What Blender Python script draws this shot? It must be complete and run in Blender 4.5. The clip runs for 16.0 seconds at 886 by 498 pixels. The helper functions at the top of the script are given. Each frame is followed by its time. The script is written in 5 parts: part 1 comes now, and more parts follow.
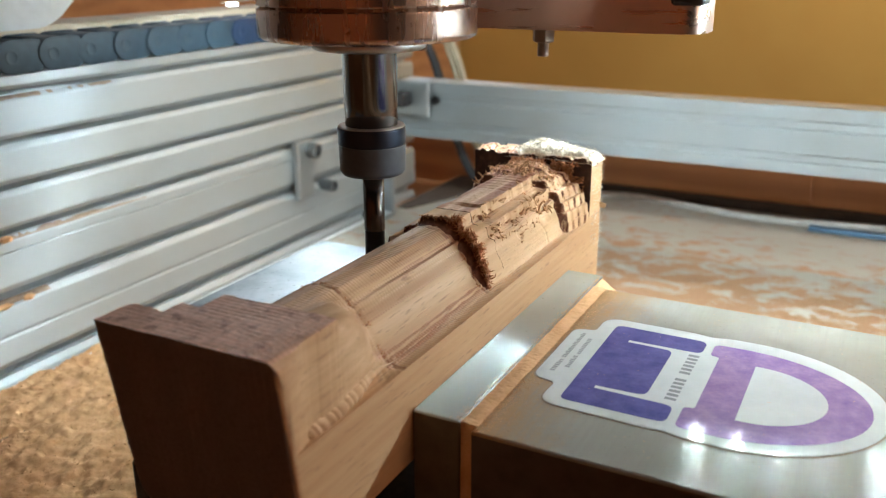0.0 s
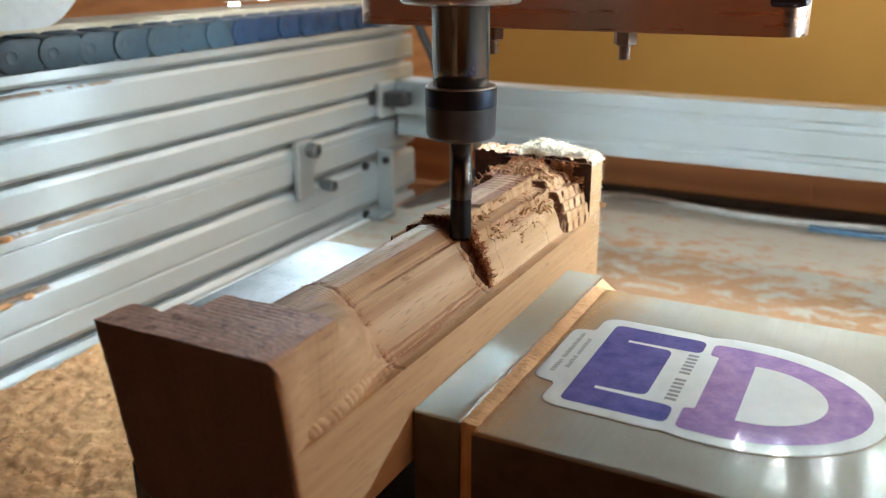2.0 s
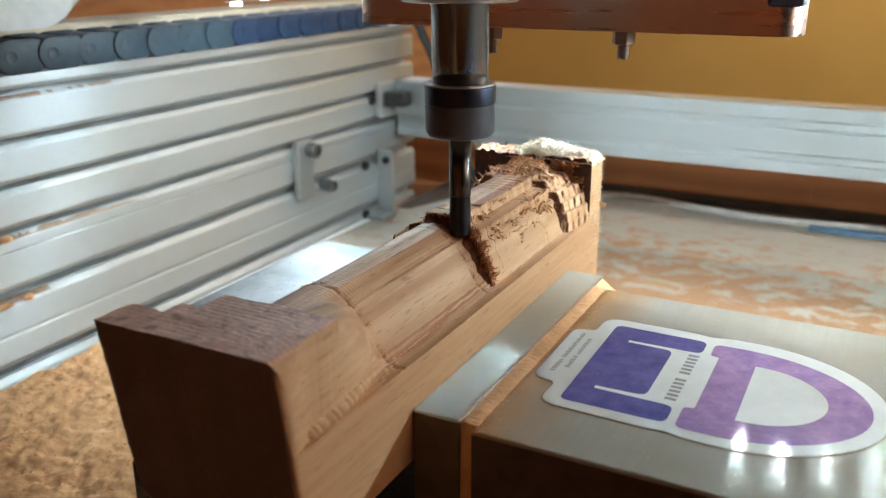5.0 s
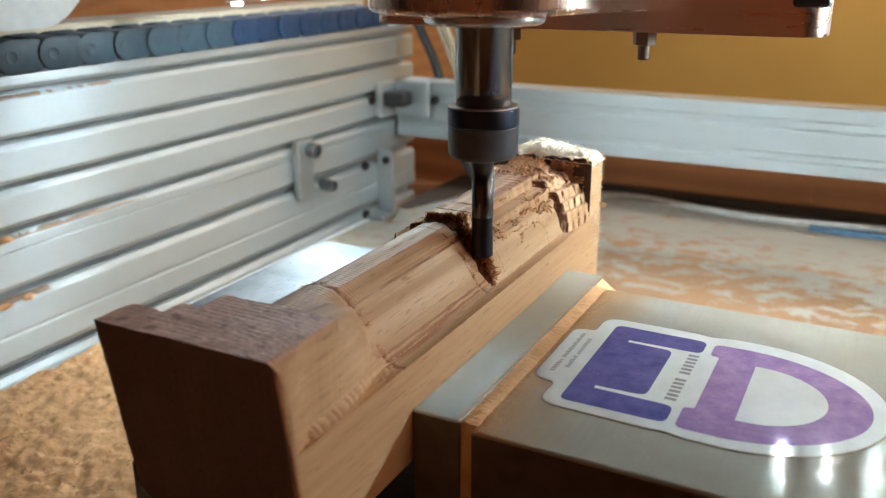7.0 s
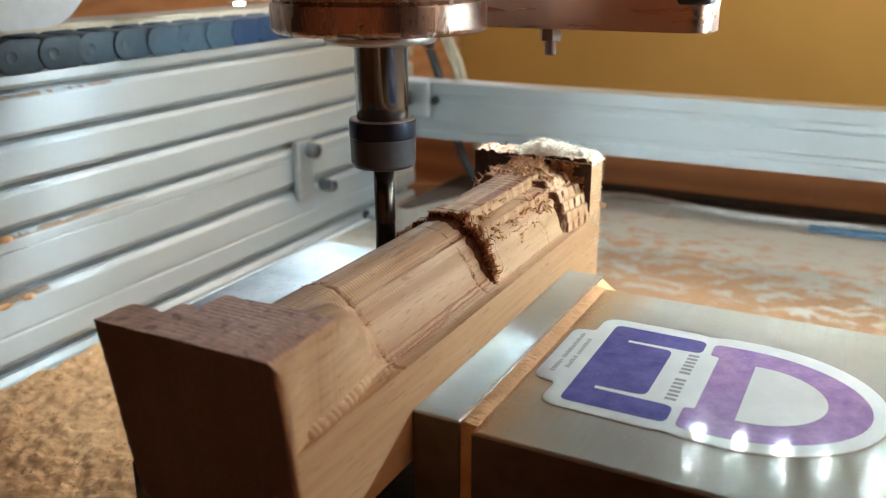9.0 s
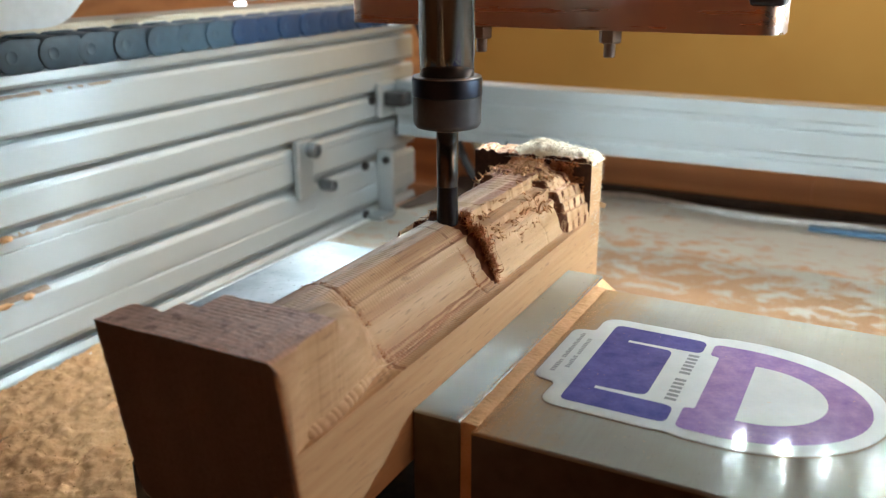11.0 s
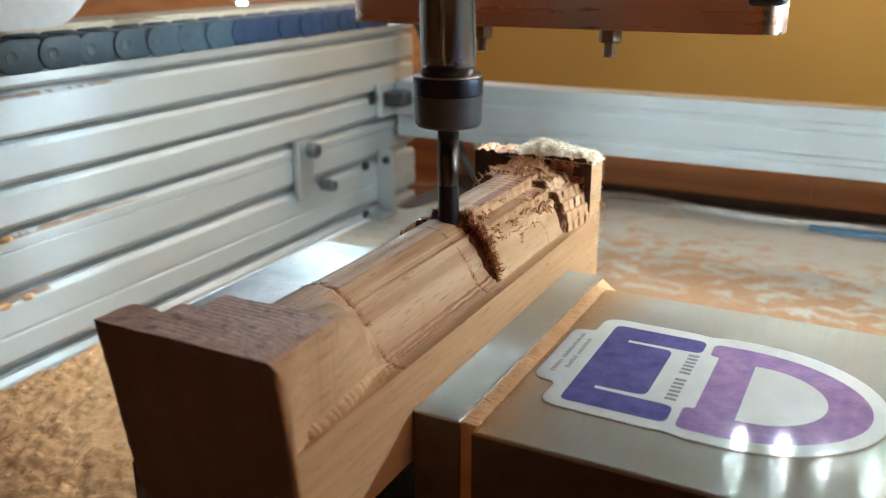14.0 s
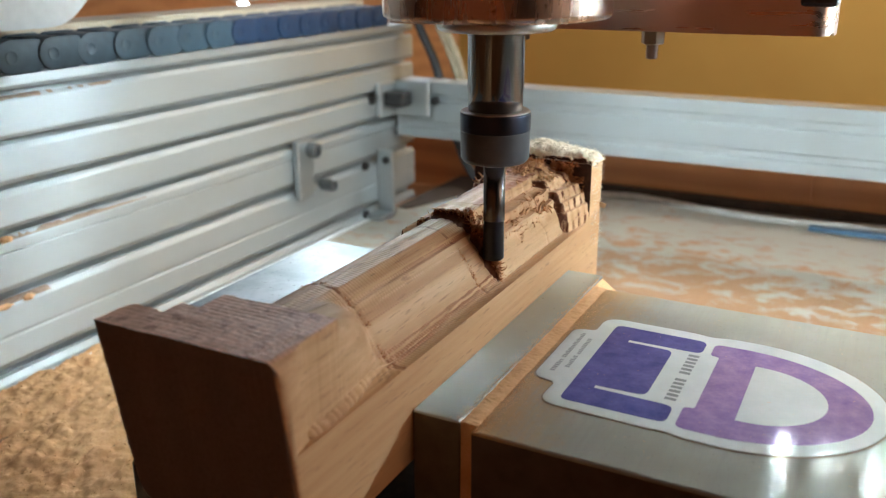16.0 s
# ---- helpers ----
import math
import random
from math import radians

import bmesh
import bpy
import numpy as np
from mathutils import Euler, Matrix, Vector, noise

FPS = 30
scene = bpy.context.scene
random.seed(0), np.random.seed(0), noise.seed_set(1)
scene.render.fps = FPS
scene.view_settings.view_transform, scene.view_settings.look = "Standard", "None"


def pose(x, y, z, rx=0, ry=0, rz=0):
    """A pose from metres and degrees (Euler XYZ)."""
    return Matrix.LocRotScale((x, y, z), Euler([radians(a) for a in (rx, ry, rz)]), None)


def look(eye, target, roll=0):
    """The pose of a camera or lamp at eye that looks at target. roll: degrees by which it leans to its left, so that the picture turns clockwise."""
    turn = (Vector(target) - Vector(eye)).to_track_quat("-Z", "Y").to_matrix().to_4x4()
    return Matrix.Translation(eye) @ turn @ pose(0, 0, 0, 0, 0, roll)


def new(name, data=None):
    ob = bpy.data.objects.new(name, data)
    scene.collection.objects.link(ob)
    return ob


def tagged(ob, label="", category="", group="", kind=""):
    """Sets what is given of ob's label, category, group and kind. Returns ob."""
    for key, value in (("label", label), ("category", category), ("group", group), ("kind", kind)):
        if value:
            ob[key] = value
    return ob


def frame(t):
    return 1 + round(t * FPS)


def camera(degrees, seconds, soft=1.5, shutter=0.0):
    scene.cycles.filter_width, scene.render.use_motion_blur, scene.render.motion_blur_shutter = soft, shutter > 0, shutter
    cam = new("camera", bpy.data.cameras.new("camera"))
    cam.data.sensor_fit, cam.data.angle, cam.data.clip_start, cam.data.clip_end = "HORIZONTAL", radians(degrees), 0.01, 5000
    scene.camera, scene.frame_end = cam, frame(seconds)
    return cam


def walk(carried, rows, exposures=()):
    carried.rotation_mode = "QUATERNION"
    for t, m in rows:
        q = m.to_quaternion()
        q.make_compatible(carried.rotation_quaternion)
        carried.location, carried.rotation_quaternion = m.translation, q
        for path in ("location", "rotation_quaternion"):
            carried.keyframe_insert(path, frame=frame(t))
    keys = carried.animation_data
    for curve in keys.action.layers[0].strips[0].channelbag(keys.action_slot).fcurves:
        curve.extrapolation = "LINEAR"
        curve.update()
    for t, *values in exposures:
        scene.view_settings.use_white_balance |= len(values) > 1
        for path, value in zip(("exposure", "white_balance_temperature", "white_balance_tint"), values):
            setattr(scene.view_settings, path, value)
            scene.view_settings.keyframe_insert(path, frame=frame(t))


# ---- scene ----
cam = camera(54.33, 16.0, soft=1.25)
cam.data.dof.use_dof, cam.data.dof.focus_distance, cam.data.dof.aperture_fstop = True, 0.24, 18.0
EYE = Vector((0.130, -0.200, 0.172))
AHEAD = Vector((-0.43858, 0.83993, -0.31964))
STAND = look(EYE, EYE + AHEAD, -0.33)
walk(cam, [(0, STAND), (16, STAND)])

# ---- light ----
MM = 0.001
world = bpy.data.worlds.new("world")
scene.world = world
world.use_nodes = True
wn = world.node_tree.nodes
sky = wn.new("ShaderNodeTexSky")
sky.sky_type, sky.sun_disc, sky.sun_elevation, sky.sun_rotation = "NISHITA", False, radians(30), radians(300)
world.node_tree.links.new(sky.outputs[0], wn["Background"].inputs[0])
wn["Background"].inputs[1].default_value = 0.08
scene.view_settings.exposure = 0.0


def window_lamp(name, size_x, size_y, m, power, colour):
    lamp = bpy.data.lights.new(name, "AREA")
    lamp.shape, lamp.size, lamp.size_y, lamp.energy, lamp.color = "RECTANGLE", size_x, size_y, power, colour
    ob = new(name, lamp)
    ob.matrix_world = m
    return ob


window_lamp("window_daylight", 0.9, 0.6, look((-0.85, 1.19, 0.66), (-0.6, 0, 0.4)), 4.8, (0.80, 0.91, 1.0))
window_lamp("warm_room_lamp", 0.5, 0.6, look((1.55, 0.06, 0.55), (0, -0.1, 0.1)), 4.4, (1.0, 0.67, 0.455))
# unseen light, added to brighten the back wall
window_lamp("wall_fill_light", 0.3, 0.2, look((0.25, 0.85, 0.75), (0.18, 1.2, 0.0)), 7.9, (1.0, 0.92, 0.80))

# ---- materials ----


class Mat:
    """A small builder for node materials."""

    def __init__(self, name, rough=0.5, metal=0.0, coord="Object"):
        self.m = bpy.data.materials.new(name)
        self.m.use_nodes = True
        self.t = self.m.node_tree
        self.b = self.t.nodes["Principled BSDF"]
        self.b.inputs["Roughness"].default_value = rough
        self.b.inputs["Metallic"].default_value = metal
        self.co = self.t.nodes.new("ShaderNodeTexCoord").outputs[coord]

    def mapped(self, scale, turn=(0, 0, 0)):
        n = self.t.nodes.new("ShaderNodeMapping")
        n.inputs["Scale"].default_value = scale
        n.inputs["Rotation"].default_value = turn
        self.t.links.new(self.co, n.inputs["Vector"])
        return n.outputs[0]

    def noise(self, scale=(1, 1, 1), size=100.0, detail=4.0, rough=0.55, warp=0.0):
        n = self.t.nodes.new("ShaderNodeTexNoise")
        n.inputs["Scale"].default_value = size
        n.inputs["Detail"].default_value = detail
        n.inputs["Roughness"].default_value = rough
        n.inputs["Distortion"].default_value = warp
        self.t.links.new(self.mapped(scale), n.inputs["Vector"])
        return n.outputs[0]

    def waves(self, scale, size, warp=2.0, axis="X", detail=3.0):
        n = self.t.nodes.new("ShaderNodeTexWave")
        n.bands_direction = axis
        n.inputs["Scale"].default_value = size
        n.inputs["Distortion"].default_value = warp
        n.inputs["Detail"].default_value = detail
        self.t.links.new(self.mapped(scale), n.inputs["Vector"])
        return n.outputs[1]

    def cells(self, scale, size):
        n = self.t.nodes.new("ShaderNodeTexVoronoi")
        n.inputs["Scale"].default_value = size
        self.t.links.new(self.mapped(scale), n.inputs["Vector"])
        return n.outputs[0]

    def ramp(self, value, stops):
        n = self.t.nodes.new("ShaderNodeValToRGB")
        e = n.color_ramp.elements
        while len(e) < len(stops):
            e.new(0.5)
        for k, (at, c) in zip(e, stops):
            k.position = at
            k.color = (*c, 1) if len(c) == 3 else c
        self.t.links.new(value, n.inputs[0])
        return n.outputs[0]

    def mix(self, factor, a, b, how="MIX"):
        n = self.t.nodes.new("ShaderNodeMix")
        n.data_type, n.blend_type = "RGBA", how
        for socket, v in ((n.inputs[0], factor), (n.inputs[6], a), (n.inputs[7], b)):
            if isinstance(v, bpy.types.NodeSocket):
                self.t.links.new(v, socket)
            elif isinstance(v, (int, float)):
                socket.default_value = v
            else:
                socket.default_value = (*v, 1)
        return n.outputs[2]

    def colour(self, v):
        if isinstance(v, bpy.types.NodeSocket):
            self.t.links.new(v, self.b.inputs["Base Color"])
        else:
            self.b.inputs["Base Color"].default_value = (*v, 1)
        return self

    def gloss(self, value, low, high):
        n = self.t.nodes.new("ShaderNodeMapRange")
        n.inputs[3].default_value, n.inputs[4].default_value = low, high
        self.t.links.new(value, n.inputs[0])
        self.t.links.new(n.outputs[0], self.b.inputs["Roughness"])
        return self

    def bump(self, value, depth, strength=1.0):
        n = self.t.nodes.new("ShaderNodeBump")
        n.inputs["Distance"].default_value = depth
        n.inputs["Strength"].default_value = strength
        self.t.links.new(value, n.inputs["Height"])
        if self.b.inputs["Normal"].links:
            self.t.links.new(self.b.inputs["Normal"].links[0].from_socket, n.inputs["Normal"])
        self.t.links.new(n.outputs[0], self.b.inputs["Normal"])
        return self


def wood_material():
    """Fine-pored reddish hardwood, grain along y."""
    k = Mat("hardwood", 0.62)
    broad = k.waves((1, 0.06, 1.0), 60, 5.0, "X", 3)
    fibre = k.noise((1, 0.03, 1), 900, 5, 0.65)
    pores = k.noise((1, 0.09, 1), 1500, 2, 0.5)
    blotch = k.noise((1, 0.35, 1), 60, 3, 0.5, 0.6)
    base = k.ramp(broad, [(0.0, (0.60, 0.345, 0.175)), (0.5, (0.69, 0.425, 0.225)), (1.0, (0.75, 0.485, 0.275))])
    base = k.mix(k.ramp(fibre, [(0.35, (0, 0, 0)), (0.7, (0.38, 0.38, 0.38))]), base, (0.48, 0.255, 0.115))
    base = k.mix(k.ramp(pores, [(0.62, (0, 0, 0)), (0.72, (0.5, 0.5, 0.5))]), base, (0.25, 0.11, 0.06))
    base = k.mix(k.ramp(blotch, [(0.42, (0, 0, 0)), (0.75, (0.35, 0.35, 0.35))]), base, (0.72, 0.47, 0.26))
    streak = k.noise((1, 0.035, 1), 150, 4, 0.6, 0.3)
    base = k.mix(k.ramp(streak, [(0.46, (0, 0, 0)), (0.66, (0.5, 0.5, 0.5))]), base, (0.47, 0.235, 0.105))
    fleck = k.noise((1, 0.22, 1), 420, 2, 0.5)
    base = k.mix(k.ramp(fleck, [(0.69, (0, 0, 0)), (0.75, (0.5, 0.5, 0.5))]), base, (0.28, 0.125, 0.065))
    k.colour(base).gloss(fibre, 0.5, 0.8)
    return k.bump(fibre, 0.00012, 0.8).bump(pores, 0.00006).m


def raw_fibre_material(name, light, dark):
    k = Mat(name, 0.85)
    v = k.noise((1, 1, 1), 700, 4, 0.6)
    k.colour(k.ramp(v, [(0.3, dark), (0.7, light)]))
    return k.bump(v, 0.0002).m


def ground_steel_material():
    """Fine-ground steel: grinding marks along x spread the highlights along y."""
    k = Mat("ground_steel", 0.3, 0.04)
    k.b.inputs["Anisotropic"].default_value = 1.0
    k.b.inputs["Specular IOR Level"].default_value = 0.052
    across = k.t.nodes.new("ShaderNodeCombineXYZ")
    across.inputs[1].default_value = 1.0
    k.t.links.new(across.outputs[0], k.b.inputs["Tangent"])
    marks = k.noise((0.02, 1, 1), 2600, 4, 0.7)
    marks2 = k.noise((0.05, 1, 0.2), 700, 3, 0.6)
    stain = k.noise((1, 1, 1), 45, 4, 0.6)
    lines = k.noise((1, 0.03, 1), 900, 3, 0.6)
    tone = k.ramp(stain, [(0.3, (0.355, 0.335, 0.285)), (0.7, (0.395, 0.385, 0.35))])
    # dust spilled from the joint lies thinner and thinner over the steel
    place = k.t.nodes.new("ShaderNodeSeparateXYZ")
    k.t.links.new(k.co, place.inputs[0])
    spill = k.t.nodes.new("ShaderNodeMapRange")
    spill.inputs[1].default_value, spill.inputs[2].default_value = 0.0575, 0.0800
    spill.inputs[3].default_value, spill.inputs[4].default_value = 0.74, 0.22
    k.t.links.new(place.outputs[0], spill.inputs[0])
    patchy = k.mix(0.42, spill.outputs[0], k.mix(0.45, k.noise((1, 0.5, 1), 190, 4, 0.6), k.noise((1, 1, 1), 1100, 3, 0.6)))
    tone = k.mix(k.ramp(patchy, [(0.36, (0, 0, 0)), (0.60, (0.9, 0.9, 0.9))]), tone, (0.50, 0.30, 0.145))
    speck = k.noise((1, 1, 1), 1300, 2, 0.6)
    tone = k.mix(k.ramp(speck, [(0.68, (0, 0, 0)), (0.74, (0.5, 0.5, 0.5))]), tone, (0.15, 0.10, 0.07))
    k.colour(k.mix(k.ramp(lines, [(0.45, (0, 0, 0)), (0.75, (0.45, 0.45, 0.45))]), tone, (0.34, 0.32, 0.29)))
    k.gloss(lines, 0.10, 0.15)
    return k.bump(marks, 0.000016, 0.8).bump(marks2, 0.000028, 0.6).m


def jaw_plate_material():
    """Coarse-ground steel: marks a few degrees off y draw each lamp out into a bar across the plate."""
    k = Mat("jaw_plate_steel", 0.34, 0.6)
    stain = k.noise((1, 1, 1), 60, 4, 0.6)
    pits = k.noise((1, 1, 1), 420, 2, 0.6)
    tone = k.ramp(stain, [(0.3, (0.395, 0.44, 0.44)), (0.7, (0.42, 0.465, 0.465))])
    k.colour(k.mix(k.ramp(pits, [(0.72, (0, 0, 0)), (0.76, (0.8, 0.8, 0.8))]), tone, (0.10, 0.09, 0.08)))
    ground = k.t.nodes.new("ShaderNodeBsdfAnisotropic")
    ground.inputs["Color"].default_value = (0.50, 0.56, 0.58, 1)
    ground.inputs["Roughness"].default_value = 0.22
    ground.inputs["Anisotropy"].default_value = 0.89
    along = k.t.nodes.new("ShaderNodeCombineXYZ")
    along.inputs[0].default_value, along.inputs[1].default_value = math.sin(radians(3.2)), math.cos(radians(3.2))
    k.t.links.new(along.outputs[0], ground.inputs["Tangent"])
    both = k.t.nodes.new("ShaderNodeMixShader")
    both.inputs[0].default_value = 0.33
    k.t.links.new(k.b.outputs[0], both.inputs[1])
    k.t.links.new(ground.outputs[0], both.inputs[2])
    k.t.links.new(both.outputs[0], k.t.nodes["Material Output"].inputs["Surface"])
    return k.m


def aluminium_material():
    """Anodised extrusion: its drawing lines spread the highlights up and down."""
    k = Mat("anodised_aluminium", 0.4, 0.66)
    k.b.inputs["Anisotropic"].default_value = 0.9
    upright = k.t.nodes.new("ShaderNodeCombineXYZ")
    upright.inputs[2].default_value = 1.0
    k.t.links.new(upright.outputs[0], k.b.inputs["Tangent"])
    v = k.noise((1, 0.02, 1), 500, 4, 0.6)
    d = k.noise((1, 0.4, 1), 30, 4, 0.6)
    k.colour(k.mix(k.ramp(d, [(0.45, (0, 0, 0)), (0.8, (0.35, 0.35, 0.35))]), (0.465, 0.495, 0.505), (0.42, 0.39, 0.34)))
    k.gloss(d, 0.44, 0.56)
    return k.bump(v, 0.00003, 0.6).m


def polished_steel_material(name, tint, low, high, spots=0.0, grain=(1, 1, 0.15)):
    k = Mat(name, low, 1.0)
    v = k.noise(grain, 260, 4, 0.6)
    s = k.noise((1, 1, 1), 420, 3, 0.7)
    k.colour(k.mix(k.ramp(s, [(0.60, (0, 0, 0)), (0.70, (spots, spots, spots))]), tint, (0.20, 0.12, 0.08)))
    k.gloss(v, low, high)
    return k.bump(v, 0.00002, 0.5).m


def dark_steel_material():
    k = Mat("blackened_steel", 0.38, 0.85)
    v = k.noise((1, 1, 1), 350, 4, 0.6)
    k.colour(k.ramp(v, [(0.3, (0.045, 0.043, 0.045)), (0.75, (0.085, 0.08, 0.078))])).gloss(v, 0.3, 0.5)
    return k.bump(v, 0.00003, 0.6).m


def plastic_material(name, colour, rough=0.5, mottled=0.12):
    k = Mat(name, rough)
    v = k.noise((1, 1, 1), 180, 4, 0.6)
    lo = tuple(c * (1 - mottled) for c in colour)
    hi = tuple(min(1, c * (1 + mottled)) for c in colour)
    k.colour(k.ramp(v, [(0.3, lo), (0.7, hi)])).gloss(v, rough - 0.08, rough + 0.12)
    return k.bump(v, 0.00005, 0.6).m


def sawdust_material():
    k = Mat("sawdust", 0.95)
    fine = k.noise((1, 1, 1), 1300, 5, 0.7)
    lump = k.noise((1, 1, 1), 130, 4, 0.6)
    base = k.ramp(fine, [(0.25, (0.74, 0.40, 0.19)), (0.5, (0.85, 0.50, 0.255)), (0.75, (0.88, 0.56, 0.31))])
    k.colour(k.mix(k.ramp(lump, [(0.4, (0, 0, 0)), (0.7, (0.5, 0.5, 0.5))]), base, (0.62, 0.30, 0.13)))
    return k.bump(fine, 0.00012, 0.7).bump(lump, 0.0003).m


def bed_material():
    """Pale coated board with a thin film of orange wood dust lying in patches."""
    k = Mat("dusty_board", 0.75)
    patch = k.noise((0.75, 1.2, 1), 84, 6, 0.68, 0.4)
    wide = k.noise((1, 1, 1), 5, 2, 0.5)
    fine = k.noise((1, 1, 1), 700, 3, 0.7)
    dust = k.ramp(fine, [(0.3, (0.32, 0.15, 0.066)), (0.7, (0.43, 0.225, 0.108))])
    # the cutter throws its dust round the vise; further off the board lies bare
    away = k.t.nodes.new("ShaderNodeVectorMath")
    away.operation = "DISTANCE"
    away.inputs[1].default_value = (0.06, 0.03, 0)
    k.t.links.new(k.co, away.inputs[0])
    cover = k.t.nodes.new("ShaderNodeMapRange")
    cover.inputs[1].default_value, cover.inputs[2].default_value = 0.19, 0.34
    cover.inputs[3].default_value, cover.inputs[4].default_value = 0.575, 0.36
    k.t.links.new(away.outputs["Value"], cover.inputs[0])
    film = k.ramp(k.mix(0.40, k.mix(0.2, patch, wide), cover.outputs[0]), [(0.465, (0.08, 0.08, 0.08)), (0.515, (0.95, 0.95, 0.95))])
    k.colour(k.mix(film, (0.375, 0.345, 0.295), dust))
    return k.bump(fine, 0.0003).m


def panel_material(name, dark, light, size=14):
    k = Mat(name, 0.55)
    grain = k.waves((0.12, 1, 1), size, 6, "Z", 3)
    fine = k.noise((0.05, 1, 1), 160, 4, 0.6)
    k.colour(k.mix(0.35, k.ramp(grain, [(0.1, dark), (0.9, light)]), k.ramp(fine, [(0.3, dark), (0.7, light)])))
    return k.bump(fine, 0.0002).m


def plaster_material(name, a, b):
    k = Mat(name, 0.9)
    v = k.noise((1, 1, 1), 3.5, 4, 0.55)
    g = k.noise((1, 1, 1), 120, 4, 0.6)
    k.colour(k.ramp(v, [(0.3, a), (0.7, b)]))
    return k.bump(g, 0.0006).m


def glow_material(name, colour, strength):
    m = bpy.data.materials.new(name)
    m.use_nodes = True
    b = m.node_tree.nodes["Principled BSDF"]
    b.inputs["Emission Color"].default_value = (*colour, 1)
    b.inputs["Emission Strength"].default_value = strength
    return m


def print_material(name, a, b, gloss):
    """Printed vinyl, mottled ink under a glossy film."""
    k = Mat(name, 0.75)
    k.b.inputs["Specular IOR Level"].default_value = 0.15
    v = k.noise((1, 1, 1), 160, 5, 0.7)
    s = k.noise((1, 1, 1), 900, 2, 0.6)
    k.colour(k.mix(k.ramp(s, [(0.62, (0, 0, 0)), (0.72, (0.3, 0.3, 0.3))]), k.ramp(v, [(0.3, a), (0.7, b)]), a))
    k.b.inputs["Coat Weight"].default_value = 0.35
    k.b.inputs["Coat Roughness"].default_value = gloss * 0.3
    return k.bump(k.noise((1, 1, 1), 60, 2, 0.5), 0.00003).m


def jaw_steel_material():
    """Worn bright steel, hazed in cloudy patches with small dark pits."""
    k = Mat("bright_jaw_steel", 0.3, 0.55)
    cloud = k.noise((1, 1, 1), 48, 6, 0.62, 0.4)
    pits = k.noise((1, 1, 1), 650, 3, 0.6)
    tone = k.ramp(cloud, [(0.35, (0.30, 0.335, 0.36)), (0.65, (0.46, 0.49, 0.51))])
    k.colour(k.mix(k.ramp(pits, [(0.63, (0, 0, 0)), (0.72, (0.7, 0.7, 0.7))]), tone, (0.10, 0.11, 0.12)))
    k.gloss(cloud, 0.62, 0.22)
    return k.bump(pits, 0.00003, 0.6).m


WOOD = wood_material()
# torn grain and far face, coloured darker for the side away from the lights
SHADED_TORN = raw_fibre_material("shaded_torn_grain", (0.25, 0.095, 0.046), (0.115, 0.043, 0.021))
SHADED_FACE = raw_fibre_material("shaded_far_face", (0.075, 0.031, 0.018), (0.035, 0.014, 0.008))
TORN = raw_fibre_material("fresh_torn_fibre", (0.72, 0.32, 0.135), (0.40, 0.135, 0.055))
FIBRE = raw_fibre_material("torn_fibre", (0.86, 0.53, 0.29), (0.55, 0.26, 0.115))
FUZZ = raw_fibre_material("pale_fuzz", (0.82, 0.74, 0.61), (0.72, 0.59, 0.43))
STEEL = ground_steel_material()
PLATE_STEEL = jaw_plate_material()
JAW_STEEL = jaw_steel_material()
ALU = aluminium_material()
BRACKET = polished_steel_material("bracket_aluminium", (0.50, 0.53, 0.54), 0.38, 0.55, 0.15, (1, 1, 1))
BODY = polished_steel_material("spindle_steel", (0.60, 0.455, 0.385), 0.20, 0.34, 0.8)
NUT_DARK = polished_steel_material("blued_steel", (0.05, 0.062, 0.092), 0.25, 0.4)
NUT_GREY = plastic_material("grey_phosphated_steel", (0.078, 0.086, 0.102), 0.42, 0.2)
SHAFT = polished_steel_material("shaft_steel", (0.17, 0.165, 0.168), 0.09, 0.17, 0.15)
CUTTER = polished_steel_material("carbide", (0.035, 0.035, 0.04), 0.28, 0.42)
PLATE = polished_steel_material("milled_aluminium", (0.78, 0.63, 0.55), 0.24, 0.32, 0.1, (0.06, 1, 1))
ZINC = polished_steel_material("zinc_plated_steel", (0.60, 0.60, 0.60), 0.25, 0.45, 0.3)
BOLT = polished_steel_material("dusty_bolt_steel", (0.28, 0.21, 0.17), 0.35, 0.5, 0.4)
SCREW_GREY = polished_steel_material("grey_screw_steel", (0.20, 0.21, 0.22), 0.35, 0.5, 0.2)
DARK = dark_steel_material()
SHADED_BODY = plastic_material("shaded_body_side", (0.085, 0.064, 0.055), 0.6, 0.25)
SHADED_PLATE = plastic_material("shaded_plate_side", (0.13, 0.115, 0.09), 0.45, 0.2)
CHAIN = plastic_material("grey_nylon", (0.032, 0.063, 0.092), 0.5, 0.2)
CHAIN_BLUE_LIT = plastic_material("blue_lit_nylon", (0.012, 0.036, 0.088), 0.5, 0.2)
WHITE = plastic_material("white_paint", (0.78, 0.80, 0.80), 0.45, 0.05)
BLACK = plastic_material("black_rubber", (0.03, 0.03, 0.033), 0.5, 0.3)
BEIGE = plastic_material("beige_sleeve", (0.50, 0.40, 0.27), 0.6, 0.15)
# dark brown of the backboard's foot shade and of the sheet in the corner
DARK_BROWN = plastic_material("dark_brown", (0.06, 0.042, 0.032), 0.7, 0.2)
PALE = plastic_material("pale_cable", (0.56, 0.52, 0.48), 0.6, 0.15)
BLUE = plastic_material("blue_plastic", (0.10, 0.20, 0.32), 0.5, 0.15)
DUST = sawdust_material()
GRIME = raw_fibre_material("settled_dust", (0.40, 0.30, 0.22), (0.26, 0.17, 0.11))
BED = bed_material()
BOARD = panel_material("red_brown_board", (0.46, 0.185, 0.075), (0.66, 0.30, 0.125))
OCHRE = plaster_material("ochre_plaster", (0.50, 0.30, 0.075), (0.58, 0.37, 0.10))
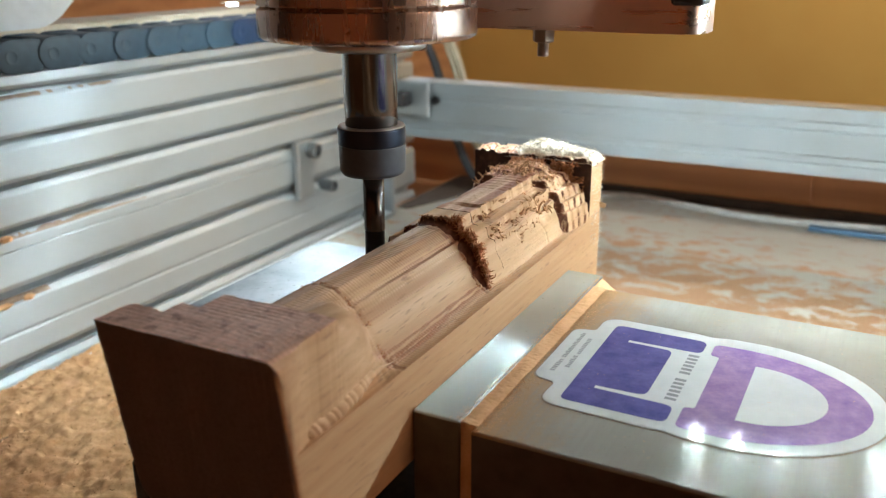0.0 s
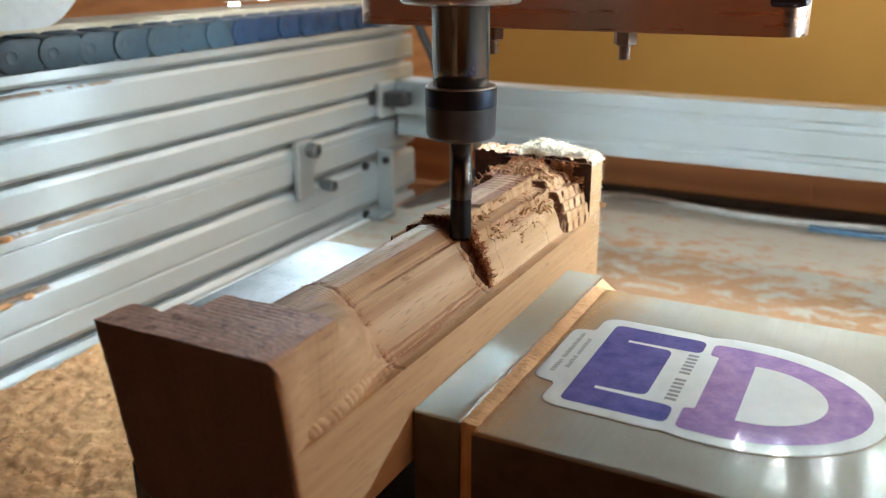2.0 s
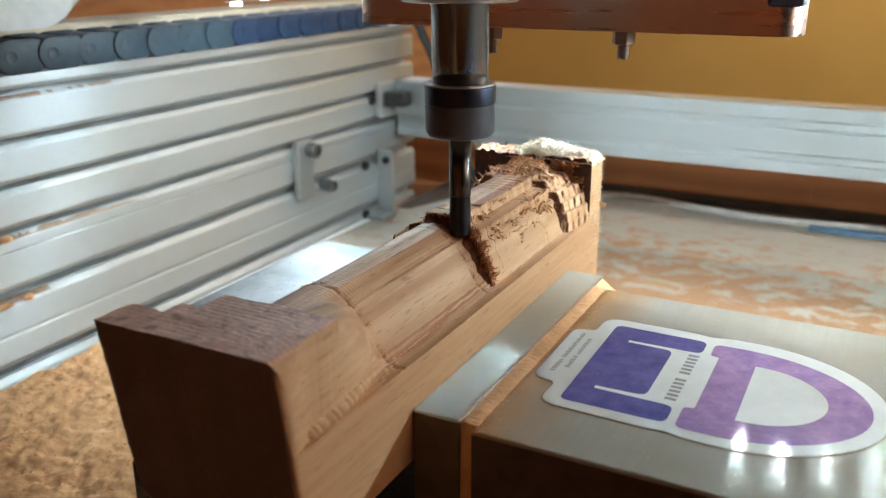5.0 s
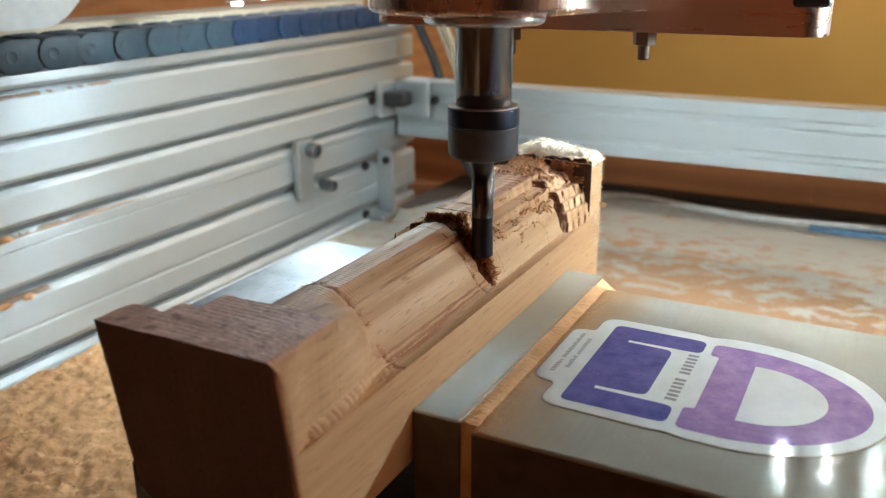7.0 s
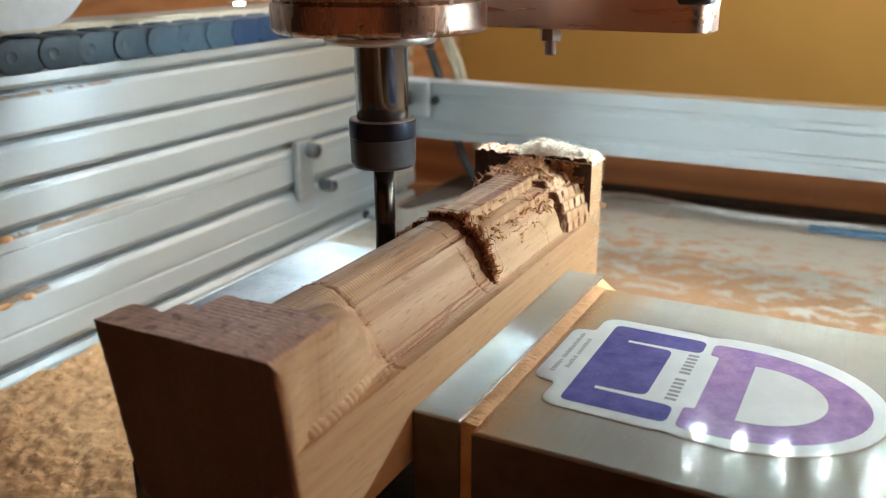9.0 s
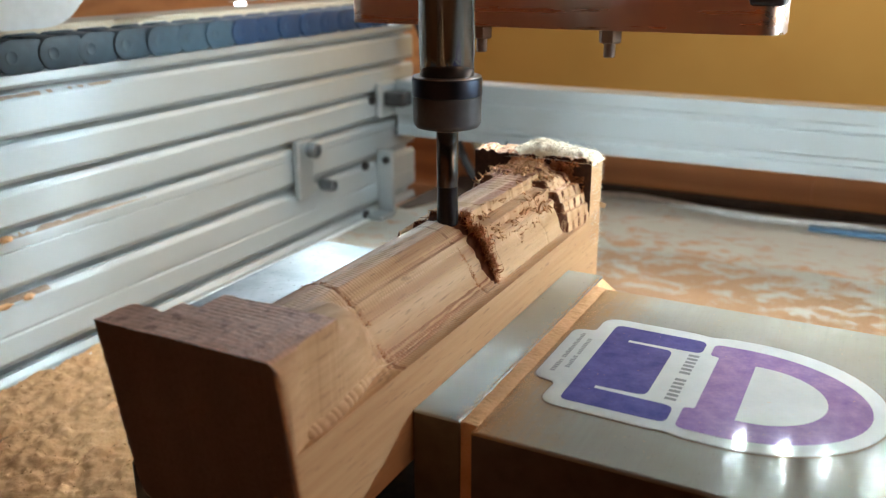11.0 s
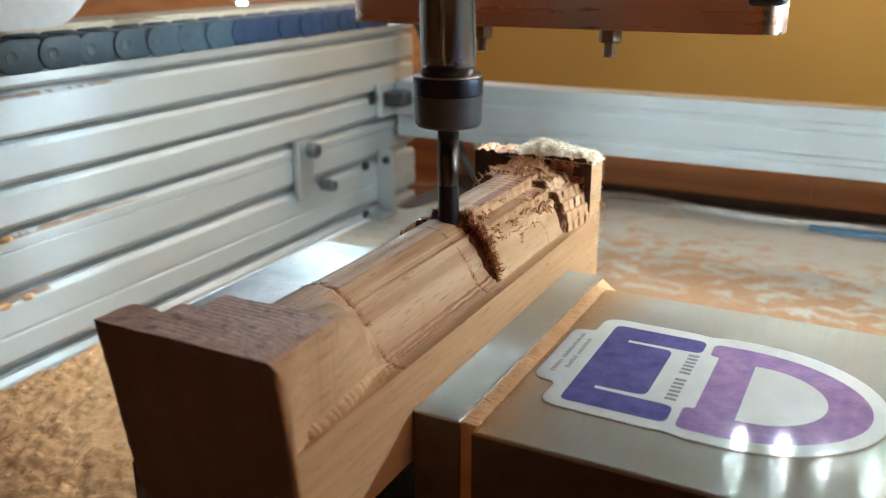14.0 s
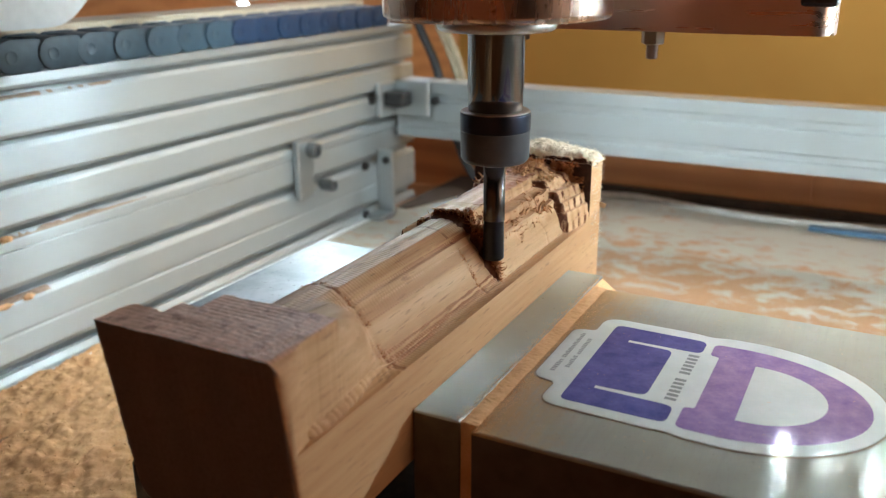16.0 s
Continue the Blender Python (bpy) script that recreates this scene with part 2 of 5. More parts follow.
CABINET = panel_material("orange_brown_wood", (0.36, 0.17, 0.075), (0.50, 0.26, 0.12))
CHERRY = panel_material("cherry_veneer", (0.55, 0.17, 0.06), (0.68, 0.25, 0.09))
# unseen room surfaces: the lack of light there is put into this colour
GLOOM = plaster_material("unlit_plaster", (0.09, 0.06, 0.045), (0.12, 0.08, 0.06))
LED = glow_material("led_glow", (0.75, 0.94, 1.0), 930)
LED_DIM = glow_material("dim_led_glow", (0.80, 0.93, 1.0), 40)
PCB = plastic_material("led_tape", (0.62, 0.60, 0.52), 0.4, 0.1)
VINYL = print_material("white_vinyl", (0.66, 0.68, 0.67), (0.74, 0.75, 0.74), 0.25)
INK_BLUE = print_material("blue_ink", (0.06, 0.06, 0.24), (0.135, 0.125, 0.38), 0.3)
INK_PURPLE = print_material("purple_ink", (0.22, 0.125, 0.36), (0.41, 0.26, 0.47), 0.3)
INK_GREY = plastic_material("grey_ink", (0.24, 0.25, 0.26), 0.4, 0.2)

# ---- mesh helpers ----


def part(name, bm, material, parent=None, label="", smooth=None):
    """Links a bmesh as one mesh object, below a thing or a part where one is given."""
    me = bpy.data.meshes.new(name)
    if smooth is not None:
        for f in bm.faces:
            f.smooth = True
        for e in bm.edges:
            if len(e.link_faces) == 2 and e.calc_face_angle(0) > radians(smooth):
                e.smooth = False
    bm.to_mesh(me)
    bm.free()
    me.materials.append(material)
    ob = new(name, me)
    if parent is not None:
        ob.parent = parent
    if label:
        tagged(ob, label)
    return ob


def empty(name, m, label, category, group="", kind=""):
    ob = new(name)
    ob.empty_display_size = 0.01
    ob.matrix_world = m
    return tagged(ob, label, category, group, kind)


def box(x0, x1, y0, y1, z0, z1, bevel=0.0, segments=2):
    """A box in millimetres, with rounded edges."""
    bm = bmesh.new()
    bmesh.ops.create_cube(bm, size=1.0)
    for v in bm.verts:
        v.co = Vector(((x0 if v.co.x < 0 else x1), (y0 if v.co.y < 0 else y1), (z0 if v.co.z < 0 else z1))) * MM
    if bevel:
        bmesh.ops.bevel(bm, geom=bm.edges[:], offset=bevel * MM, segments=segments, profile=0.5, affect="EDGES")
    return bm


def lathe(rows, steps=64, axis=(0, 0)):
    """A solid of revolution about z; rows of radius and height in millimetres, bottom to top."""
    bm = bmesh.new()
    rings = []
    for r, z in rows:
        if r <= 0:
            rings.append([bm.verts.new(Vector((axis[0], axis[1], z)) * MM)])
        else:
            rings.append([bm.verts.new(Vector((axis[0] + r * math.cos(a), axis[1] + r * math.sin(a), z)) * MM)
                          for a in (2 * math.pi * i / steps for i in range(steps))])
    for lo, hi in zip(rings, rings[1:]):
        for i in range(steps):
            j = (i + 1) % steps
            if len(lo) == 1:
                bm.faces.new((lo[0], hi[j], hi[i]))
            elif len(hi) == 1:
                bm.faces.new((lo[i], lo[j], hi[0]))
            else:
                bm.faces.new((lo[i], lo[j], hi[j], hi[i]))
    if len(rings[0]) > 1:
        bm.faces.new(rings[0][::-1])
    if len(rings[-1]) > 1:
        bm.faces.new(rings[-1])
    return bm


def slab(outline, z0, z1, bevel=0.0):
    """A flat piece with an outline in x and y, in millimetres, counter-clockwise."""
    bm = bmesh.new()
    low = [bm.verts.new(Vector((x, y, z0)) * MM) for x, y in outline]
    high = [bm.verts.new(Vector((x, y, z1)) * MM) for x, y in outline]
    bm.faces.new(low[::-1])
    top = bm.faces.new(high)
    n = len(low)
    for i in range(n):
        bm.faces.new((low[i], low[(i + 1) % n], high[(i + 1) % n], high[i]))
    if bevel:
        bmesh.ops.bevel(bm, geom=list(top.edges), offset=bevel * MM, segments=2, profile=0.5, affect="EDGES")
    return bm


def rounded(points, radius, steps=6):
    """Rounds the corners of an outline; points may carry a radius of their own."""
    out = []
    n = len(points)
    for i, p in enumerate(points):
        r = p[2] if len(p) > 2 else radius
        a, b, c = Vector(points[i - 1][:2]), Vector(p[:2]), Vector(points[(i + 1) % n][:2])
        u, v = (a - b), (c - b)
        r = min(r, u.length * 0.49, v.length * 0.49)
        if r <= 0:
            out.append(tuple(b))
            continue
        s, e = b + u.normalized() * r, b + v.normalized() * r
        for k in range(steps + 1):
            t = k / steps
            q = s * (1 - t) ** 2 + b * 2 * t * (1 - t) + e * t ** 2
            out.append((q.x, q.y))
    return out


def sweep(points, radius, steps=10, squash=1.0):
    """A round cable along points in millimetres."""
    pts = [Vector(p) * MM for p in points]
    path = []
    for i in range(len(pts) - 1):
        p0, p1, p2, p3 = pts[max(i - 1, 0)], pts[i], pts[i + 1], pts[min(i + 2, len(pts) - 1)]
        for k in range(8):
            t = k / 8
            path.append(0.5 * ((2 * p1) + (p2 - p0) * t + (2 * p0 - 5 * p1 + 4 * p2 - p3) * t * t + (3 * p1 - p0 - 3 * p2 + p3) * t ** 3))
    path.append(pts[-1])
    bm = bmesh.new()
    rings = []
    for i, p in enumerate(path):
        d = (path[min(i + 1, len(path) - 1)] - path[max(i - 1, 0)]).normalized()
        side = d.cross(Vector((0, 0, 1)))
        side = side.normalized() if side.length > 1e-4 else Vector((1, 0, 0))
        up = side.cross(d)
        rings.append([bm.verts.new(p + (side * math.cos(a) + up * math.sin(a) * squash) * radius * MM)
                      for a in (2 * math.pi * k / steps for k in range(steps))])
    for lo, hi in zip(rings, rings[1:]):
        for k in range(steps):
            bm.faces.new((lo[k], hi[k], hi[(k + 1) % steps], lo[(k + 1) % steps]))
    bm.faces.new(rings[0])
    bm.faces.new(rings[-1][::-1])
    bmesh.ops.recalc_face_normals(bm, faces=bm.faces)
    return bm


def moved(bm, m):
    bmesh.ops.transform(bm, matrix=m, verts=bm.verts)
    return bm


def at(x, y, z, rx=0, ry=0, rz=0):
    return pose(x * MM, y * MM, z * MM, rx, ry, rz)


def merged(*meshes):
    """Joins bmeshes into one."""
    out = bmesh.new()
    for bm in meshes:
        me = bpy.data.meshes.new("piece")
        bm.to_mesh(me)
        bm.free()
        out.from_mesh(me)
        bpy.data.meshes.remove(me)
    return out


def mesh_part(name, verts, faces, material, parent=None, label="", smooth=True):
    me = bpy.data.meshes.new(name)
    me.from_pydata(verts, [], faces)
    me.polygons.foreach_set("use_smooth", [smooth] * len(me.polygons))
    me.materials.append(material)
    me.update()
    ob = new(name, me)
    if parent is not None:
        ob.parent = parent
    if label:
        tagged(ob, label)
    return ob


def bumpy(shape, cells, seed):
    """Smooth random heights on a grid, about -1 to 1, from a coarse lattice."""
    rng = np.random.default_rng(seed)
    lattice = rng.uniform(-1, 1, (cells[0] + 2, cells[1] + 2))
    u = np.linspace(0, cells[0], shape[0], endpoint=False)
    v = np.linspace(0, cells[1], shape[1], endpoint=False)
    i, j = u.astype(int), v.astype(int)
    a, b = u - i, v - j
    a, b = (a * a * (3 - 2 * a))[:, None], (b * b * (3 - 2 * b))[None, :]
    return (lattice[np.ix_(i, j)] * (1 - a) * (1 - b) + lattice[np.ix_(i + 1, j)] * a * (1 - b)
            + lattice[np.ix_(i, j + 1)] * (1 - a) * b + lattice[np.ix_(i + 1, j + 1)] * a * b)


# ---- the room ----
def structure(name, bm, material, label):
    return tagged(part(name, bm, material), label, name.split("_")[0], kind="structure")


def build_room():
    structure("floor", box(-1700, 2300, -1500, 1250, -790, -750), GLOOM, "unseen workshop floor, coloured dark as unlit")
    structure("ceiling", box(-1700, 2300, -1500, 1250, 1750, 1800), GLOOM, "unseen workshop ceiling, coloured dark as unlit")
    north = merged(box(-1700, -1320, 1200, 1250, -750, 1750), box(-380, 2300, 1200, 1250, -750, 1750),
                   box(-1320, -380, 1200, 1250, -750, 340), box(-1320, -380, 1200, 1250, 980, 1750))
    structure("wall_north", north, OCHRE, "ochre yellow plastered wall behind the machine")
    structure("wall_south", box(-1700, 2300, -1550, -1500, -750, 1750), GLOOM, "unseen plastered wall behind the camera, coloured dark as unlit")
    structure("wall_west", box(-1750, -1700, -1500, 1250, -750, 1750), GLOOM, "unseen plastered side wall, coloured dark as unlit")
    structure("wall_east", box(2300, 2350, -1500, 1250, -750, 1750), GLOOM, "unseen plastered side wall, coloured dark as unlit")
    top = tagged(part("workbench", box(-620, 900, -420, 640, -60, -12.2, 3), BOARD), "brown wooden workbench top under the machine", "workbench")
    for x in (-480, 860):
        for y in (-380, 600):
            part("leg", box(x - 30, x + 30, y - 30, y + 30, -750, -60, 2), BOARD, top)
    tagged(part("cabinet", box(-900, -560, 100, 1190, -750, 300, 3), CABINET), "orange-brown wooden cabinet standing beyond the side rail", "cabinet")
    tagged(part("wardrobe", box(-1500, 900, -1490, -1200, -750, 700, 3), CHERRY), "red-brown wooden wardrobe standing behind the camera", "wardrobe")
    return top


build_room()


# ---- the machine's bed and frame ----
def extrusion(slots, height, depth, length, shallow=False, grooves=()):
    """A V-slot profile standing on edge: its face towards +x, running along y, in millimetres; slots as (centre, half width)."""
    outline = [(0, 0)]
    for z, h in sorted(list(slots) + [(g, 0) for g in grooves]):
        if not h:
            outline += [(0, z - 0.7), (-0.5, z - 0.3), (-0.5, z + 0.3), (0, z + 0.7)]
        elif shallow:
            outline += [(0, z - h), (-1.3, z - 0.55 * h), (-1.3, z + 0.75 * h), (0, z + h)]
        else:
            b = 0.42 * h
            outline += [(0, z - h), (-2.1, z - b), (-3.0, z - b), (-3.0, z - b - 2.4), (-7.0, z - b - 1.0), (-7.0, z + b + 1.0), (-3.0, z + b + 2.4), (-3.0, z + b), (-2.1, z + b), (0, z + h)]
    outline += [(0, height), (-depth, height), (-depth, 0)]
    bm = bmesh.new()
    near = [bm.verts.new(Vector((x, 0, z)) * MM) for x, z in outline]
    far = [bm.verts.new(Vector((x, length, z)) * MM) for x, z in outline]
    n = len(near)
    bm.faces.new(near)
    bm.faces.new(far[::-1])
    for i in range(n):
        bm.faces.new((near[i], far[i], far[(i + 1) % n], near[(i + 1) % n]))
    bmesh.ops.recalc_face_normals(bm, faces=bm.faces)
    bevel = [e for e in bm.edges if len(e.link_faces) == 2 and abs(e.verts[0].co.x) < 1e-6 and abs(e.verts[1].co.x) < 1e-6
             and abs(e.verts[0].co.z - e.verts[1].co.z) < 1e-6]
    bmesh.ops.bevel(bm, geom=bevel, offset=0.5 * MM, segments=2, profile=0.5, affect="EDGES")
    return bm


def build_frame():
    bed = tagged(part("machine_bed", box(-182, 620, -125, 428, -12, 0, 0.5), BED), "pale machine bed board dusted with orange wood dust",
                 "machine bed", kind="structure")
    lower = empty("side_rail", at(-183, -60, 0), "silver aluminium T-slot side rail, lower beam with dust in its slots", "rail", "side rails")
    part("beam", extrusion([(7.6, 4.6), (40.0, 4.4)], 58.2, 40, 414, grooves=(23.0,)), ALU, lower)
    upper = empty("side_rail", at(-183, -60, 58.4), "silver aluminium T-slot side rail, upper beam under the cable chain", "rail", "side rails")
    part("beam", extrusion([(7.7, 3.4), (25.9, 3.2), (44.0, 3.2), (63.3, 2.9)], 70.2, 40, 414), ALU, upper)
    for rail, z, thick, reach in ((upper, 7.7, 1.0, 75), (upper, 63.3, 0.9, 160), (lower, 40.0, 0.7, 45)):
        n = 200
        rng = np.random.default_rng(70 + int(z))
        lump = np.convolve(rng.uniform(-0.6, 1, n + 8), np.ones(9) / 9, "valid") * 3.0 + rng.uniform(-0.3, 0.3, n)
        rows = []
        for i in range(n):
            y = 2 + 2.0 * reach * i / n
            g = thick * max(0.0, min(1.3, lump[i] - 0.1)) * max(0.0, 1 - y / (2.0 * reach)) - 0.12
            rows += [(-3.0, y, z - 1.5), (-2.3, y, z - 1.4 + g), (-1.3, y, z - 2.15 + 0.9 * g), (-0.5, y, z - 2.75 + 0.4 * g), (-0.3, y, z - 3.3)]
        quads = [[5 * i + c, 5 * i + c + 1, 5 * i + c + 6, 5 * i + c + 5] for i in range(n - 1) for c in range(4)]
        mesh_part("slot_dust", (np.array(rows) * MM).tolist(), quads, GRIME, rail, "brown dust lying in the slot")
    tagged(part("edge_strip", box(-182.7, -179.6, -60, 318, 0.05, 1.4, 0.4), WHITE), "dusty white edge strip along the foot of the rail", "strip")
    far = empty("cross_rail", at(-180, 325, 52.5), "pale aluminium T-slot cross rail along the back of the bed", "rail")
    part("beam", moved(extrusion([(9.0, 2.6), (28.0, 2.9)], 39.0, 20, 800, True), at(0, 0, 0, 0, 0, -90)), ALU, far)
    for x0, x1 in ((-2.0, 0), (800, 802)):
        part("end_cap", box(x0, x1, 0.4, 19.6, 0.3, 39.2, 0.6), BLACK, far, "black plastic end cap")
    # thin sheet added where the corner of the bed turns dark brown
    mat = slab([(-179, 322), (-171, 321), (-149, 377), (-118, 427), (-179, 427)], 0.05, 1.2, 0.3)
    tagged(part("dark_sheet", mat, DARK_BROWN), "thin dark brown sheet in the corner of the bed", "mat")
    # dark strip added for the shade where backboard and bed meet
    tagged(part("foot_shade_strip", box(-110, 620, 423.5, 429.8, 0.05, 7.5, 1.5), DARK_BROWN), "dark brown strip standing in for shade along the foot of the backboard", "strip")
    back = empty("backboard", at(0, 0, 0), "red-brown wooden backboard behind the machine bed", "board")
    for x0, x1 in ((-520, -261.1), (-261, 88.95), (89.05, 480), (480.1, 900)):
        part("panel", box(x0, x1, 430, 446, -12, 75, 0.5), BOARD, back)
    return bed


build_frame()


# ---- the workpiece ----
XC, SHELF, TOP = 20.2, 84.9, 105.5
X0, X1, Y_NEAR, Y_FAR = -2.3, 41.8, -94.0, 91.0
CUT_DX = (0, 3.6, 6.0, 7.6, 8.2, 9.8, 11.2, 11.8, 13.4, 14.7, 15.6, 17.0, 18.4, 19.4, 30)
CUT_Z = (16.4, 15.8, 14.3, 12.6, 12.5, 11.0, 9.0, 8.6, 5.6, 3.3, 2.0, 0.9, 0.25, 0.0, 0.0)
RAW_DX = (0, 6.8, 7.3, 12.0, 12.5, 14.4, 14.9, 16.6, 17.6, 18.3, 30)
RAW_Z = (18.2, 18.0, 14.8, 14.3, 11.3, 10.7, 8.2, 5.2, 1.4, 0.0, 0.0)


def ease(v):
    v = np.clip(v, 0, 1)
    return v * v * (3 - 2 * v)


def end_half(y):
    """Half the width of the round where it widens into the square end block."""
    loft = np.clip((-50.0 - y) / 30.0, 0, 1)
    return 16.2 + 5.5 * (1 - (1 - loft) ** 1.7) - 1.5 * ease((y + 92.5) / 10) * loft


def work_surface(x, y):
    """The height of the half-carved block over x and y (grids, millimetres)."""
    d = np.abs(x - XC)
    wob = bumpy(x.shape, (22, 60), 4)
    fine = bumpy(x.shape, (110, 420), 5)
    # finished round, lofted into the square end block before the ring
    loft = np.clip((-50.0 - y) / 30.0, 0, 1)
    power, half, high = 2.0 + 14.0 * loft ** 1.4, end_half(y), 16.2 + 3.2 * loft
    square = high * np.maximum(1 - np.minimum(d / half, 1) ** power, 0) ** (1 / power)
    round_bar = np.interp(d, CUT_DX, CUT_Z)
    done = np.where(y < -50, round_bar + (square - round_bar) * ease(loft * 3.0) * ease((x - XC - 1) / 9), round_bar)
    done = done - (0.22 + 0.4 * np.clip(wob, 0, 1)) * np.exp(-((y + 49.4) / (0.7 + 0.6 * np.clip(wob, 0, 1))) ** 2) * (done > 0.5) + 0.35 * (y < -50.1) * (done > 1.0)
    done = done - 0.35 * np.exp(-((y - 0.8 - 0.3 * wob) / 0.5) ** 2) * (d > 9) * (x > XC) * (done > 0.6) * (wob > -0.35)
    hatch = np.abs(np.sin(np.pi * (y + 0.2 * wob) / 1.15))
    right = x - XC
    done = done + 0.05 * hatch * ease((12.5 - d) / 4) + 0.10 * hatch * np.exp(-((right - 9.0) / 1.3) ** 2) * (y < 14)
    for off, lift, width in ((8.3, 0.2, 0.6), (9.6, -0.2, 0.9), (5.6, -0.12, 0.35), (3.2, 0.10, 0.3), (1.0, -0.10, 0.3), (12.3, -0.16, 0.25), (14.0, -0.2, 0.25), (15.4, -0.3, 0.35), (16.6, -0.25, 0.3), (17.6, -0.2, 0.3), (18.6, -0.15, 0.25)):
        done = done + lift * np.exp(-((right - off - 0.15 * wob) / width) ** 2) * (y > -52)
    # rope of cutter marks in the corner between round and shelf
    tooth = np.abs(np.sin(np.pi * (y + 0.9 * (d - 17)) / 2.3)) * (0.07 + 0.93 * ease((-44 - y) / 10))
    deep = ease((-50 - y) / 10)
    done = done + 0.42 * (1 - 0.8 * deep) * tooth * np.exp(-((done - 1.2) / 1.3) ** 2) * (x > XC) * (d < 22)
    # roughed part: terraces that climb in stairs to the far block
    raw = np.interp(d + 2.4 * (x < XC) * (d < 14) + 0.30 * wob * (d < 14), RAW_DX, RAW_Z)
    climb = np.clip((y - 61.5 + 0.5 * wob) / 4.3, 0, 4.0)
    whole = np.floor(climb)
    flare = (whole + ease((climb - whole) / 0.4)) / 4.0
    first = ease(climb / 0.4)
    wide, tall, power = 17.6 + 1.6 * first + 2.4 * flare, 16.6 + 1.7 * first + 0.6 * flare, 2.1
    full = tall * np.maximum(1 - np.minimum(d / wide, 1) ** power, 0) ** (1 / power)
    level = (full + 0.35 * wob) / 3.3
    deck = np.floor(level)
    stepped = 3.3 * (deck + ease((level - deck - 0.2) / 0.65))
    raw = np.where(climb > 0, np.maximum(raw * (flare < 0.5), np.minimum(stepped, 20.2)), raw)
    pits = bumpy(x.shape, (9, 34), 8)
    raw = raw - 2.2 * np.clip(pits - 0.42, 0, 1) * (raw > 6) + 0.06 * fine + 0.07 * np.sign(np.sin(2 * np.pi * y / 1.7)) * (raw > 15.6) * (y > 40)
    raw = raw - 0.45 * np.exp(-((y - 40.0 - 0.5 * d - wob) / 0.55) ** 2) * (d > 6) * (x > XC)
    raw = np.maximum(raw, 0.0)
    is_raw = y > 14.2 + 0.5 * wob
    h = SHELF + np.where(is_raw, raw, done)
    # near end block: straight on the clamped side, stepped on the other
    end = np.where(x < 6.5, -84.3, np.where(x < 11.5, -79.0, -72.0)) + 0.35 * wob
    body = (y < end) & ((d < half - 0.2) | (x < XC) | (y < -93.4))
    h = np.where((x < 11.5) & (y < -50), SHELF + round_bar, h)
    ridges = np.abs(np.sin(np.pi * (y + 0.25 * x * 0.1 + 0.5 * wob) / 1.45)) * ease((x - 8 + 6 * wob) / 16)
    h = np.where(body, TOP + 0.05 * fine + 0.13 * ridges + 0.08 * wob, np.minimum(h, TOP - 0.2))
    # far end block, uncut and furry
    h = np.where(y > 79.0, TOP + 0.6 + 0.8 * wob + 0.4 * fine, h)
    # worn long edge
    r = np.where(y < 0, 2.8, 2.0)
    edge = np.clip(x - (X1 - r), 0, r)
    return np.minimum(h, TOP + np.where(y < 0, 0.2, 1.2) - r + np.sqrt(np.maximum(r ** 2 - edge ** 2, 0)))


SURFACE = []


def surface_at(x, y):
    xs, ys, z = SURFACE[0]
    return float(z[min(np.searchsorted(xs, x), len(xs) - 1), min(np.searchsorted(ys, y), len(ys) - 1)])


